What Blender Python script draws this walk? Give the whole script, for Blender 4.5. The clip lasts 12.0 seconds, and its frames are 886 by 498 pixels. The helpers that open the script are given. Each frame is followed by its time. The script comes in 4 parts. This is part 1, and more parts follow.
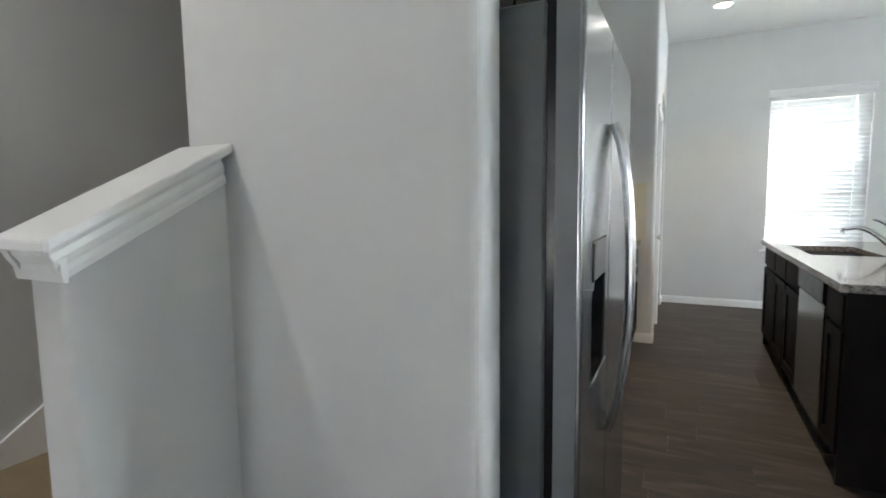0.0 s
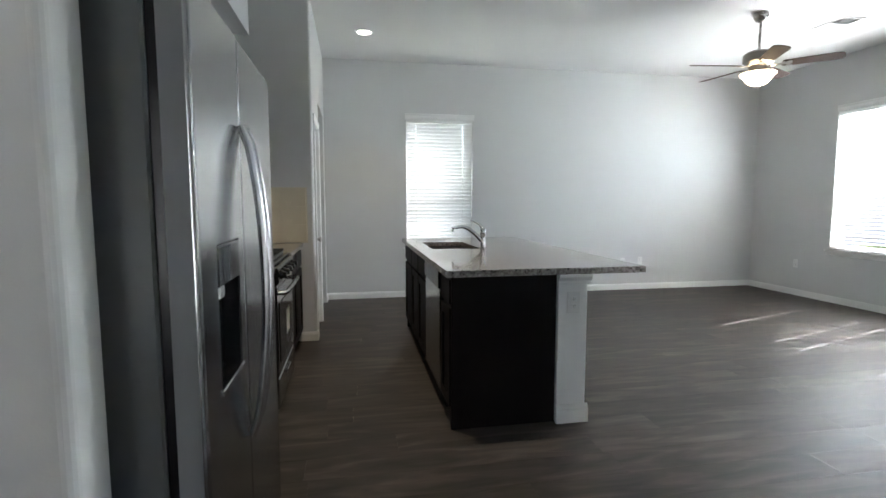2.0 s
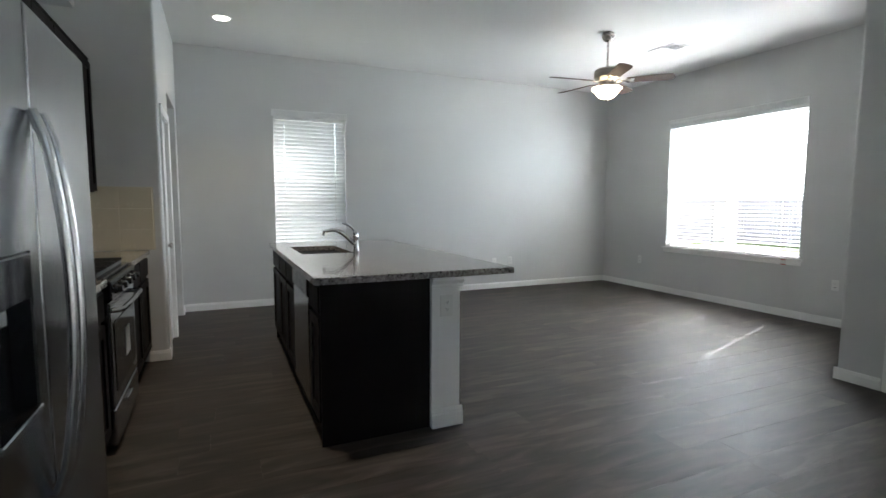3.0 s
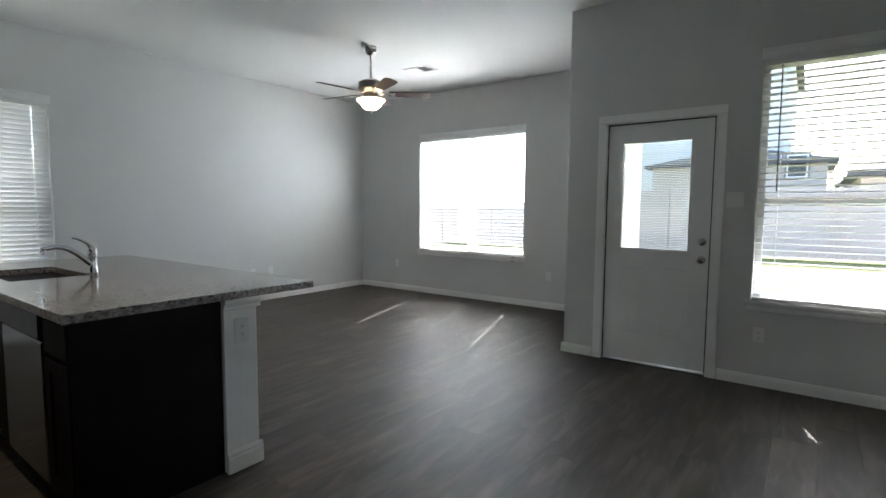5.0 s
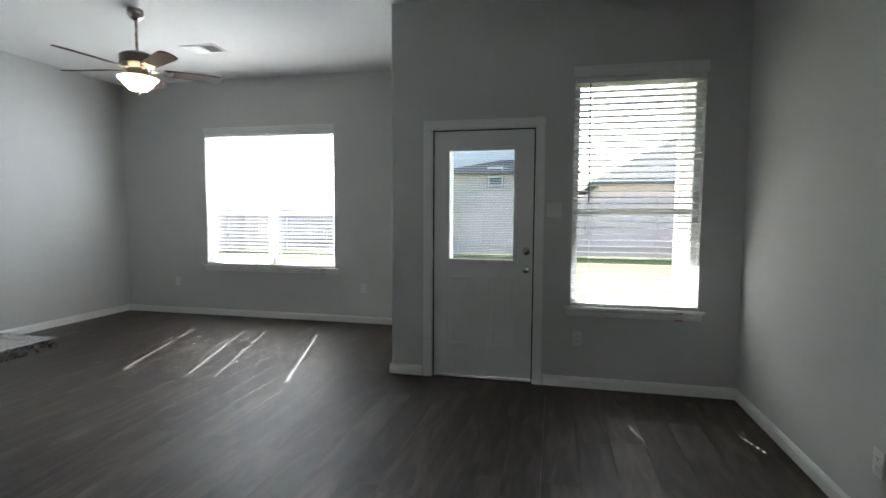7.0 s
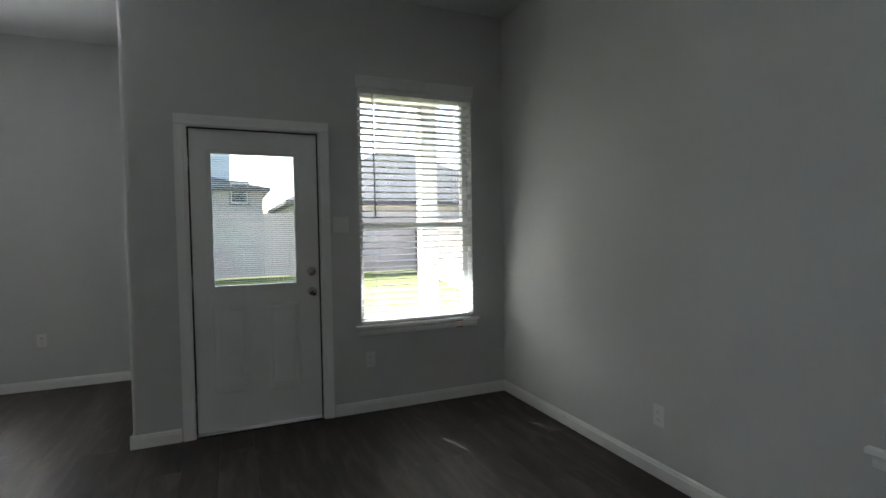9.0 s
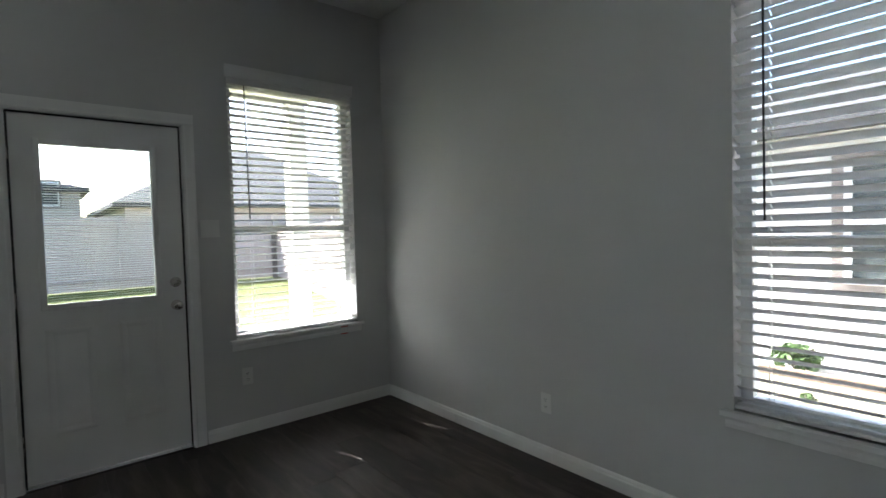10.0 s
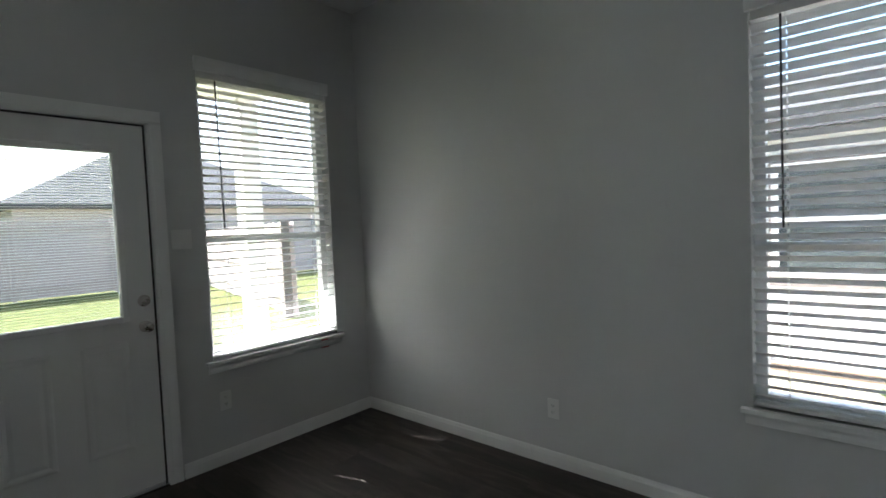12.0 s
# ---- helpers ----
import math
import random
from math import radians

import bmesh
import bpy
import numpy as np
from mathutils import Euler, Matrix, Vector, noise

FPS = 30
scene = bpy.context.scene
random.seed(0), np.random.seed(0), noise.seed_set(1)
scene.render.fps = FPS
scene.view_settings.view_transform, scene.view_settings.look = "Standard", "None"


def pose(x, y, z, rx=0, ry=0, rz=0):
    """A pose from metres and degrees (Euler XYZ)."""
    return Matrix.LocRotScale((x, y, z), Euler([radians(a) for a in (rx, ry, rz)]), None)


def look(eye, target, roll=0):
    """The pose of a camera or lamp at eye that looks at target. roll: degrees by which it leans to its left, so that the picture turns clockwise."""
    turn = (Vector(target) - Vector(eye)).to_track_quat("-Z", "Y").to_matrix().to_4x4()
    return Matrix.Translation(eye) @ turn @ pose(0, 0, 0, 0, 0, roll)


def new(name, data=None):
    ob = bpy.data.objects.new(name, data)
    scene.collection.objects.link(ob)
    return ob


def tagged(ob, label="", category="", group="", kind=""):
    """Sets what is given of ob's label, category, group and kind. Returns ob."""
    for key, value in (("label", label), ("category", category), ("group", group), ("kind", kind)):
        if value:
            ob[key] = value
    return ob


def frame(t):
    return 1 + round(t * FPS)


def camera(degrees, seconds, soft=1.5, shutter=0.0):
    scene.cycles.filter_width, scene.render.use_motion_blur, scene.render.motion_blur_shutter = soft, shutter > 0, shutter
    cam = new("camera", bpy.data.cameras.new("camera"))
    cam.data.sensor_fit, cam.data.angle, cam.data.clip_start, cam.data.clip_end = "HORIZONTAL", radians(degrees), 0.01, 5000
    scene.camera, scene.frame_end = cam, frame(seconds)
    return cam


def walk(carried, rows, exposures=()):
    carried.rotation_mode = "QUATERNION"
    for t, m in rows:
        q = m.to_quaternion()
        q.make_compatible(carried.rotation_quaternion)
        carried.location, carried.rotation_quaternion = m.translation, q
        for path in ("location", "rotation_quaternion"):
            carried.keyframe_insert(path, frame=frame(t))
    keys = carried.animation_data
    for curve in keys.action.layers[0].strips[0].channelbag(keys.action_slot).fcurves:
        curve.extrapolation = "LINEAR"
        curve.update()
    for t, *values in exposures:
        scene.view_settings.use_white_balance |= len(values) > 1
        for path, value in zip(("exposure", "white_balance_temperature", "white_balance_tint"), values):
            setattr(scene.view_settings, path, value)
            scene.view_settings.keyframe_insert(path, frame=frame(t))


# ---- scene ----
cam = camera(83.5, 12.0, 1.5, 0.15)
PATH = [
    (0, (0.032, 0.173, 1.293), (-0.835, 1.965, 1.095), -0.7),
    (0.5, (0.062, 0.155, 1.292), (-0.402, 2.09, 1.096), -0.5),
    (1, (0.093, 0.153, 1.29), (-0.073, 2.137, 1.096), -0.4),
    (1.5, (0.129, 0.163, 1.29), (0.236, 2.151, 1.097), -0.2),
    (2, (0.15, 0.177, 1.289), (0.508, 2.135, 1.099), -0.0),
    (2.5, (0.174, 0.206, 1.292), (0.739, 2.116, 1.104), 0.1),
    (3, (0.221, 0.263, 1.295), (1.04, 2.078, 1.112), 0.2),
    (3.2, (0.207, 0.279, 1.282), (1.137, 2.043, 1.117), 0.3),
    (4.8, (0.01, 0.529, 1.315), (1.57, 1.771, 1.156), 0.4),
    (5, (0.012, 0.542, 1.324), (1.62, 1.722, 1.165), 0.4),
    (5.5, (0.084, 0.595, 1.349), (1.81, 1.592, 1.189), 0.4),
    (6, (0.176, 0.677, 1.356), (1.981, 1.524, 1.204), 0.3),
    (6.5, (0.259, 0.804, 1.359), (2.124, 1.51, 1.208), 0.3),
    (7, (0.371, 1.002, 1.382), (2.319, 1.435, 1.239), 0.3),
    (9, (0.765, 1.738, 1.357), (2.604, 0.955, 1.283), -0.9),
    (9.5, (0.882, 1.848, 1.372), (2.591, 0.812, 1.289), -1.2),
    (10, (0.914, 1.897, 1.354), (2.456, 0.626, 1.282), -1.6),
    (10.5, (0.918, 2.008, 1.356), (2.269, 0.536, 1.275), -2.0),
    (11, (0.913, 2.119, 1.365), (2.163, 0.559, 1.282), -2.2),
    (11.5, (1.049, 2.189, 1.388), (2.282, 0.616, 1.299), -2.2),
    (12, (1.317, 2.171, 1.427), (2.64, 0.674, 1.335), -2.4),
]
EXPO = [(0.0, 4.72, 5950, 10), (1.0, 4.32, 5950, 10), (1.5, 4.26, 5950, 10), (3.0, 3.82, 5950, 10), (5.0, 3.47, 5950, 10), (7.0, 3.2, 5950, 10), (9.0, 2.95, 5950, 10), (12.0, 2.92, 5950, 10)]
walk(cam, [(t, look(eye, target, roll)) for t, eye, target, roll in PATH], EXPO)

# ---- daylight ----
SUN_EL, SUN_AZ = 43.5, 72.2          # height, and bearing from +y towards +x, in degrees
world = bpy.data.worlds.new("daylight")
scene.world = world
world.use_nodes = True
wn = world.node_tree
sky = wn.nodes.new("ShaderNodeTexSky")
sky.sky_type, sky.sun_disc = "NISHITA", False
sky.sun_elevation, sky.sun_rotation = radians(SUN_EL), radians(SUN_AZ)
sky.air_density, sky.dust_density = 1.0, 3.5
wn.links.new(sky.outputs[0], wn.nodes["Background"].inputs[0])
wn.nodes["Background"].inputs[1].default_value = 0.10
sun = new("sun", bpy.data.lights.new("sun", "SUN"))
sun.data.energy, sun.data.angle, sun.data.color = 4.2, radians(0.35), (1.0, 0.95, 0.88)
to_sun = Vector((math.sin(radians(SUN_AZ)) * math.cos(radians(SUN_EL)), math.cos(radians(SUN_AZ)) * math.cos(radians(SUN_EL)), math.sin(radians(SUN_EL))))
sun.matrix_world = look(to_sun * 40, (0, 0, 0))


def window_light(name, m, width, height, watts, tone=(0.90, 0.96, 1.0)):
    """An added area lamp at a window, on top of the sky's own light."""
    la = new(name, bpy.data.lights.new(name, "AREA"))
    la.data.shape, la.data.size, la.data.size_y, la.data.energy, la.data.color = "RECTANGLE", width, height, watts, tone
    la.matrix_world = m


# in the east window's upper sash, just outside the pane
window_light("sky_light_east", pose(6.35, 4.615, 1.89, 90, 0, 90), 1.74, 0.92, 5.4)
hall_lamp = new("hall_lamp", bpy.data.lights.new("hall_lamp", "AREA"))
hall_lamp.data.shape, hall_lamp.data.size, hall_lamp.data.energy, hall_lamp.data.color = "DISK", 0.14, 0.55, (1.0, 0.92, 0.82)
hall_lamp.matrix_world = pose(-1.8, 0.0, 3.08)
# fill lamp at the unseen entry window, added to brighten the partition and stairs
window_light("fill_light_entry", pose(-1.65, -3.25, 1.3, 90, 0, 0), 1.0, 1.9, 0.65, (1.0, 0.93, 0.86))
for y, watts in ((5.76, 2.2), (3.2, 5.2)):
    kitchen_lamp = new("kitchen_lamp", bpy.data.lights.new("kitchen_lamp", "SPOT"))
    kitchen_lamp.data.spot_size, kitchen_lamp.data.spot_blend, kitchen_lamp.data.shadow_soft_size = radians(105), 0.7, 0.06
    kitchen_lamp.data.energy, kitchen_lamp.data.color = watts, (1.0, 0.78, 0.50)
    kitchen_lamp.matrix_world = pose(0.31, y, 3.08)


# ---- materials ----
def material(name, base, rough=0.5, metal=0.0, vary=0.06, scale=6.0, fine=0.0, fine_scale=180.0, bump=0.0, bump_scale=250.0,
             stretch=(1, 1, 1), per_object=0.0, coat=0.0, emit=None, power=0.0, rough_vary=0.08, specular=0.5):
    m = bpy.data.materials.new(name)
    m.use_nodes = True
    n, l = m.node_tree.nodes, m.node_tree.links
    b = n["Principled BSDF"]
    b.inputs["Metallic"].default_value = metal
    b.inputs["Coat Weight"].default_value = coat
    b.inputs["Specular IOR Level"].default_value = specular
    co = n.new("ShaderNodeTexCoord")
    mp = n.new("ShaderNodeMapping")
    mp.inputs["Scale"].default_value = stretch
    l.new(co.outputs["Object"], mp.inputs["Vector"])
    big = n.new("ShaderNodeTexNoise")
    big.inputs["Scale"].default_value, big.inputs["Detail"].default_value = scale, 4
    l.new(mp.outputs[0], big.inputs["Vector"])
    small = n.new("ShaderNodeTexNoise")
    small.inputs["Scale"].default_value, small.inputs["Detail"].default_value = fine_scale, 3
    l.new(mp.outputs[0], small.inputs["Vector"])
    val = n.new("ShaderNodeMath")
    val.operation = "MULTIPLY_ADD"
    val.inputs[1].default_value, val.inputs[2].default_value = 2 * vary, 1 - vary
    l.new(big.outputs["Fac"], val.inputs[0])
    val2 = n.new("ShaderNodeMath")
    val2.operation = "MULTIPLY_ADD"
    val2.inputs[1].default_value = 2 * fine
    l.new(small.outputs["Fac"], val2.inputs[0])
    off = n.new("ShaderNodeMath")
    off.operation = "SUBTRACT"
    off.inputs[1].default_value = fine
    l.new(val.outputs[0], off.inputs[0])
    l.new(off.outputs[0], val2.inputs[2])
    last = val2
    if per_object:
        oi = n.new("ShaderNodeObjectInfo")
        po = n.new("ShaderNodeMath")
        po.operation = "MULTIPLY_ADD"
        po.inputs[1].default_value, po.inputs[2].default_value = 2 * per_object, 1 - per_object
        l.new(oi.outputs["Random"], po.inputs[0])
        mu = n.new("ShaderNodeMath")
        mu.operation = "MULTIPLY"
        l.new(po.outputs[0], mu.inputs[0])
        l.new(last.outputs[0], mu.inputs[1])
        last = mu
    hs = n.new("ShaderNodeMix")
    hs.data_type, hs.blend_type = "RGBA", "MULTIPLY"
    hs.inputs["Factor"].default_value = 1
    hs.inputs["A"].default_value = (*base, 1)
    l.new(last.outputs[0], hs.inputs["B"])
    l.new(hs.outputs["Result"], b.inputs["Base Color"])
    rv = n.new("ShaderNodeMath")
    rv.operation = "MULTIPLY_ADD"
    rv.inputs[1].default_value, rv.inputs[2].default_value = 2 * rough_vary, max(0.02, rough - rough_vary)
    l.new(big.outputs["Fac"], rv.inputs[0])
    l.new(rv.outputs[0], b.inputs["Roughness"])
    if bump:
        bt = n.new("ShaderNodeTexNoise")
        bt.inputs["Scale"].default_value, bt.inputs["Detail"].default_value = bump_scale, 2
        l.new(mp.outputs[0], bt.inputs["Vector"])
        bp = n.new("ShaderNodeBump")
        bp.inputs["Strength"].default_value, bp.inputs["Distance"].default_value = bump, 0.002
        l.new(bt.outputs["Fac"], bp.inputs["Height"])
        l.new(bp.outputs[0], b.inputs["Normal"])
    if emit:
        b.inputs["Emission Color"].default_value = (*emit, 1)
        b.inputs["Emission Strength"].default_value = power
    return m


def clear_glass(name):
    m = bpy.data.materials.new(name)
    m.use_nodes = True
    b = m.node_tree.nodes["Principled BSDF"]
    b.inputs["Base Color"].default_value = (0.95, 0.98, 0.97, 1)
    b.inputs["Transmission Weight"].default_value = 1
    b.inputs["Roughness"].default_value = 0.0
    b.inputs["IOR"].default_value = 1.45
    return m


def floor_planks(name):
    m = bpy.data.materials.new(name)
    m.use_nodes = True
    n, l = m.node_tree.nodes, m.node_tree.links
    b = n["Principled BSDF"]
    co, oi = n.new("ShaderNodeTexCoord"), n.new("ShaderNodeObjectInfo")
    shift = n.new("ShaderNodeMath")
    shift.operation = "MULTIPLY"
    shift.inputs[1].default_value = 37.0
    l.new(oi.outputs["Random"], shift.inputs[0])
    comb = n.new("ShaderNodeCombineXYZ")
    l.new(shift.outputs[0], comb.inputs[2])
    add = n.new("ShaderNodeVectorMath")
    add.operation = "ADD"
    l.new(co.outputs["Object"], add.inputs[0])
    l.new(comb.outputs[0], add.inputs[1])
    mp = n.new("ShaderNodeMapping")
    mp.inputs["Scale"].default_value = (1.0, 5.5, 1.0)
    l.new(add.outputs[0], mp.inputs["Vector"])
    g1 = n.new("ShaderNodeTexNoise")
    g1.inputs["Scale"].default_value, g1.inputs["Detail"].default_value, g1.inputs["Distortion"].default_value = 2.2, 6, 0.8
    l.new(mp.outputs[0], g1.inputs["Vector"])
    mp2 = n.new("ShaderNodeMapping")
    mp2.inputs["Scale"].default_value = (4.0, 90.0, 1.0)
    l.new(add.outputs[0], mp2.inputs["Vector"])
    g2 = n.new("ShaderNodeTexNoise")
    g2.inputs["Scale"].default_value, g2.inputs["Detail"].default_value = 3.0, 4
    l.new(mp2.outputs[0], g2.inputs["Vector"])
    ramp = n.new("ShaderNodeValToRGB")
    e = ramp.color_ramp.elements
    e[0].position, e[0].color = 0.30, (0.023, 0.018, 0.0150, 1)
    e[1].position, e[1].color = 0.72, (0.094, 0.077, 0.064, 1)
    mid = e.new(0.5)
    mid.color = (0.049, 0.040, 0.0335, 1)
    l.new(g1.outputs["Fac"], ramp.inputs[0])
    tone = n.new("ShaderNodeMath")
    tone.operation = "MULTIPLY_ADD"
    tone.inputs[1].default_value, tone.inputs[2].default_value = 0.36, 0.86
    l.new(oi.outputs["Random"], tone.inputs[0])
    fine = n.new("ShaderNodeMath")
    fine.operation = "MULTIPLY_ADD"
    fine.inputs[1].default_value, fine.inputs[2].default_value = 0.36, 0.82
    l.new(g2.outputs["Fac"], fine.inputs[0])
    both = n.new("ShaderNodeMath")
    both.operation = "MULTIPLY"
    l.new(tone.outputs[0], both.inputs[0])
    l.new(fine.outputs[0], both.inputs[1])
    mul = n.new("ShaderNodeMix")
    mul.data_type, mul.blend_type = "RGBA", "MULTIPLY"
    mul.inputs["Factor"].default_value = 1
    l.new(ramp.outputs[0], mul.inputs["A"])
    l.new(both.outputs[0], mul.inputs["B"])
    l.new(mul.outputs["Result"], b.inputs["Base Color"])
    b.inputs["Specular IOR Level"].default_value = 0.28
    rr = n.new("ShaderNodeMath")
    rr.operation = "MULTIPLY_ADD"
    rr.inputs[1].default_value, rr.inputs[2].default_value = 0.22, 0.42
    l.new(g1.outputs["Fac"], rr.inputs[0])
    l.new(rr.outputs[0], b.inputs["Roughness"])
    bp = n.new("ShaderNodeBump")
    bp.inputs["Strength"].default_value, bp.inputs["Distance"].default_value = 0.12, 0.001
    l.new(g2.outputs["Fac"], bp.inputs["Height"])
    l.new(bp.outputs[0], b.inputs["Normal"])
    return m


def granite(name):
    m = bpy.data.materials.new(name)
    m.use_nodes = True
    n, l = m.node_tree.nodes, m.node_tree.links
    b = n["Principled BSDF"]
    co = n.new("ShaderNodeTexCoord")
    v = n.new("ShaderNodeTexVoronoi")
    v.inputs["Scale"].default_value = 95
    l.new(co.outputs["Object"], v.inputs["Vector"])
    v2 = n.new("ShaderNodeTexNoise")
    v2.inputs["Scale"].default_value, v2.inputs["Detail"].default_value = 60, 5
    l.new(co.outputs["Object"], v2.inputs["Vector"])
    ramp = n.new("ShaderNodeValToRGB")
    e = ramp.color_ramp.elements
    e[0].position, e[0].color = 0.10, (0.022, 0.021, 0.020, 1)
    e[1].position, e[1].color = 0.75, (0.33, 0.31, 0.295, 1)
    a = e.new(0.22)
    a.color = (0.11, 0.098, 0.09, 1)
    c = e.new(0.42)
    c.color = (0.21, 0.19, 0.175, 1)
    sep = n.new("ShaderNodeSeparateColor")
    l.new(v.outputs["Color"], sep.inputs[0])
    mix = n.new("ShaderNodeMath")
    mix.operation = "MULTIPLY_ADD"
    mix.inputs[1].default_value = 0.42
    l.new(sep.outputs[0], mix.inputs[0])
    h = n.new("ShaderNodeMath")
    h.operation = "MULTIPLY_ADD"
    h.inputs[1].default_value, h.inputs[2].default_value = 1.3, -0.38
    l.new(v2.outputs["Fac"], h.inputs[0])
    l.new(h.outputs[0], mix.inputs[2])
    l.new(mix.outputs[0], ramp.inputs[0])
    l.new(ramp.outputs[0], b.inputs["Base Color"])
    b.inputs["Roughness"].default_value = 0.09
    b.inputs["Specular IOR Level"].default_value = 0.5
    return m


PAINT = material("wall_paint", (0.60, 0.60, 0.59), 0.75, vary=0.02, scale=1.5, bump=0.12, bump_scale=160, specular=0.3)
CEIL = material("ceiling_paint", (0.75, 0.75, 0.74), 0.85, vary=0.015, scale=2, bump=0.18, bump_scale=120, specular=0.25)
TRIM = material("white_trim", (0.80, 0.80, 0.785), 0.38, vary=0.02, scale=3, bump=0.03, bump_scale=60)
DOORP = material("door_enamel", (0.78, 0.78, 0.765), 0.42, vary=0.025, scale=3, bump=0.05, bump_scale=90)
SLAT = material("blind_white", (0.80, 0.80, 0.79), 0.45, vary=0.03, scale=8, per_object=0.03)


def let_light_through(m, share):
    """Thin plastic passes a little of the light that falls on its far side."""
    n, l = m.node_tree.nodes, m.node_tree.links
    tr, mx = n.new("ShaderNodeBsdfTranslucent"), n.new("ShaderNodeMixShader")
    tr.inputs["Color"].default_value = (0.86, 0.87, 0.86, 1)
    mx.inputs[0].default_value = share
    l.new(n["Principled BSDF"].outputs[0], mx.inputs[1])
    l.new(tr.outputs[0], mx.inputs[2])
    l.new(mx.outputs[0], n["Material Output"].inputs["Surface"])


let_light_through(SLAT, 0.13)
VINYL = material("white_vinyl", (0.78, 0.79, 0.79), 0.35, vary=0.02)
PLASTIC = material("white_plastic", (0.74, 0.74, 0.72), 0.3, vary=0.02, scale=20)
DARKPL = material("dark_plastic", (0.02, 0.02, 0.022), 0.3, vary=0.1, scale=20)
GLASS = clear_glass("window_glass")
FLOORM = floor_planks("vinyl_plank")
GRANITE = granite("polished_granite")
ESPRESSO = material("espresso_wood", (0.006, 0.004, 0.0035), 0.5, vary=0.25, scale=3, stretch=(8, 8, 0.7), fine=0.1, fine_scale=40, bump=0.04, bump_scale=60, specular=0.10)
STEEL = material("brushed_steel", (0.38, 0.39, 0.40), 0.20, metal=1.0, vary=0.02, scale=1.5, rough_vary=0.03)
STEEL2 = material("steel_trim", (0.55, 0.56, 0.57), 0.22, metal=1.0, vary=0.04, scale=3)
DOOREDGE = material("door_edge_grey", (0.16, 0.165, 0.17), 0.45, vary=0.04, scale=3)
FRIDGESIDE = material("fridge_side_grey", (0.085, 0.088, 0.088), 0.42, vary=0.05, scale=3, bump=0.06, bump_scale=300)
CHROME = material("chrome", (0.75, 0.76, 0.77), 0.07, metal=1.0, vary=0.02)
NICKEL = material("satin_nickel", (0.50, 0.47, 0.44), 0.28, metal=1.0, vary=0.05, scale=20)
BLACK = material("black_enamel", (0.010, 0.010, 0.011), 0.22, vary=0.15, scale=10, specular=0.3)
BLACKGL = material("black_glass", (0.008, 0.008, 0.009), 0.06, vary=0.1)
IRON = material("cast_iron", (0.02, 0.02, 0.02), 0.6, vary=0.2, scale=30, bump=0.2, bump_scale=300)
TILE = material("backsplash_tile", (0.62, 0.56, 0.43), 0.25, vary=0.03, scale=8)
GROUT = material("tile_grout", (0.60, 0.55, 0.43), 0.8, vary=0.05, scale=30)
CARPET = material("tan_carpet", (0.30, 0.23, 0.14), 0.95, vary=0.2, scale=14, fine=0.3, fine_scale=300, bump=0.9, bump_scale=400)
BRONZE = material("dark_bronze", (0.30, 0.28, 0.26), 0.33, metal=1.0, vary=0.08, scale=20)
VENTGREY = material("vent_grey", (0.22, 0.22, 0.22), 0.6)
DIRT = material("dry_side_yard", (0.21, 0.18, 0.125), 0.95, vary=0.25, scale=3, fine=0.3, fine_scale=40, bump=0.6, bump_scale=60)
GRAVEL = material("pale_gravel", (0.45, 0.43, 0.39), 0.9, vary=0.2, scale=20, fine=0.25, fine_scale=120, bump=0.6, bump_scale=90)
TIMBER = material("edging_timber", (0.20, 0.145, 0.105), 0.8, vary=0.2, scale=6, stretch=(1, 8, 8))
POST = material("weathered_post", (0.17, 0.14, 0.12), 0.85, vary=0.2, scale=6, stretch=(6, 6, 0.6))
BLADE = material("fan_blade_wood", (0.085, 0.052, 0.04), 0.6, specular=0.2, vary=0.2, scale=4, stretch=(1, 12, 1))
BOWL = material("frosted_bowl", (0.85, 0.8, 0.7), 0.3, emit=(1.0, 0.76, 0.45), power=0.62)
LED = material("downlight_lens", (0.9, 0.88, 0.8), 0.4, emit=(1.0, 0.93, 0.8), power=1.2)
GRASS = material("lawn", (0.092, 0.102, 0.033), 1.0, specular=0.1, vary=0.35, scale=1.2, fine=0.35, fine_scale=45, bump=0.8, bump_scale=60)
CONC = material("concrete", (0.42, 0.41, 0.38), 0.85, vary=0.1, scale=2, fine=0.06, fine_scale=60, bump=0.2, bump_scale=120)
FENCE = material("weathered_fence", (0.44, 0.37, 0.34), 0.85, vary=0.25, scale=5, stretch=(5, 5, 0.6), per_object=0.1)
BRICK = material("beige_masonry", (0.45, 0.40, 0.35), 0.85, vary=0.15, scale=8, fine=0.1, fine_scale=60)
SIDING = material("pale_siding", (0.66, 0.65, 0.63), 0.7, vary=0.05, scale=3)
ROOF = material("asphalt_shingle", (0.075, 0.073, 0.075), 0.9, vary=0.25, scale=5, fine=0.2, fine_scale=60)
TAUPE = material("taupe_trim", (0.20, 0.17, 0.155), 0.7, vary=0.08, scale=4)
SCREEN = material("insect_screen", (0.05, 0.06, 0.06), 0.5, vary=0.1)
LEAF = material("shrub_leaf", (0.07, 0.12, 0.03), 0.6, vary=0.3, scale=9)
LABELRED = material("label_red", (0.45, 0.05, 0.05), 0.5)


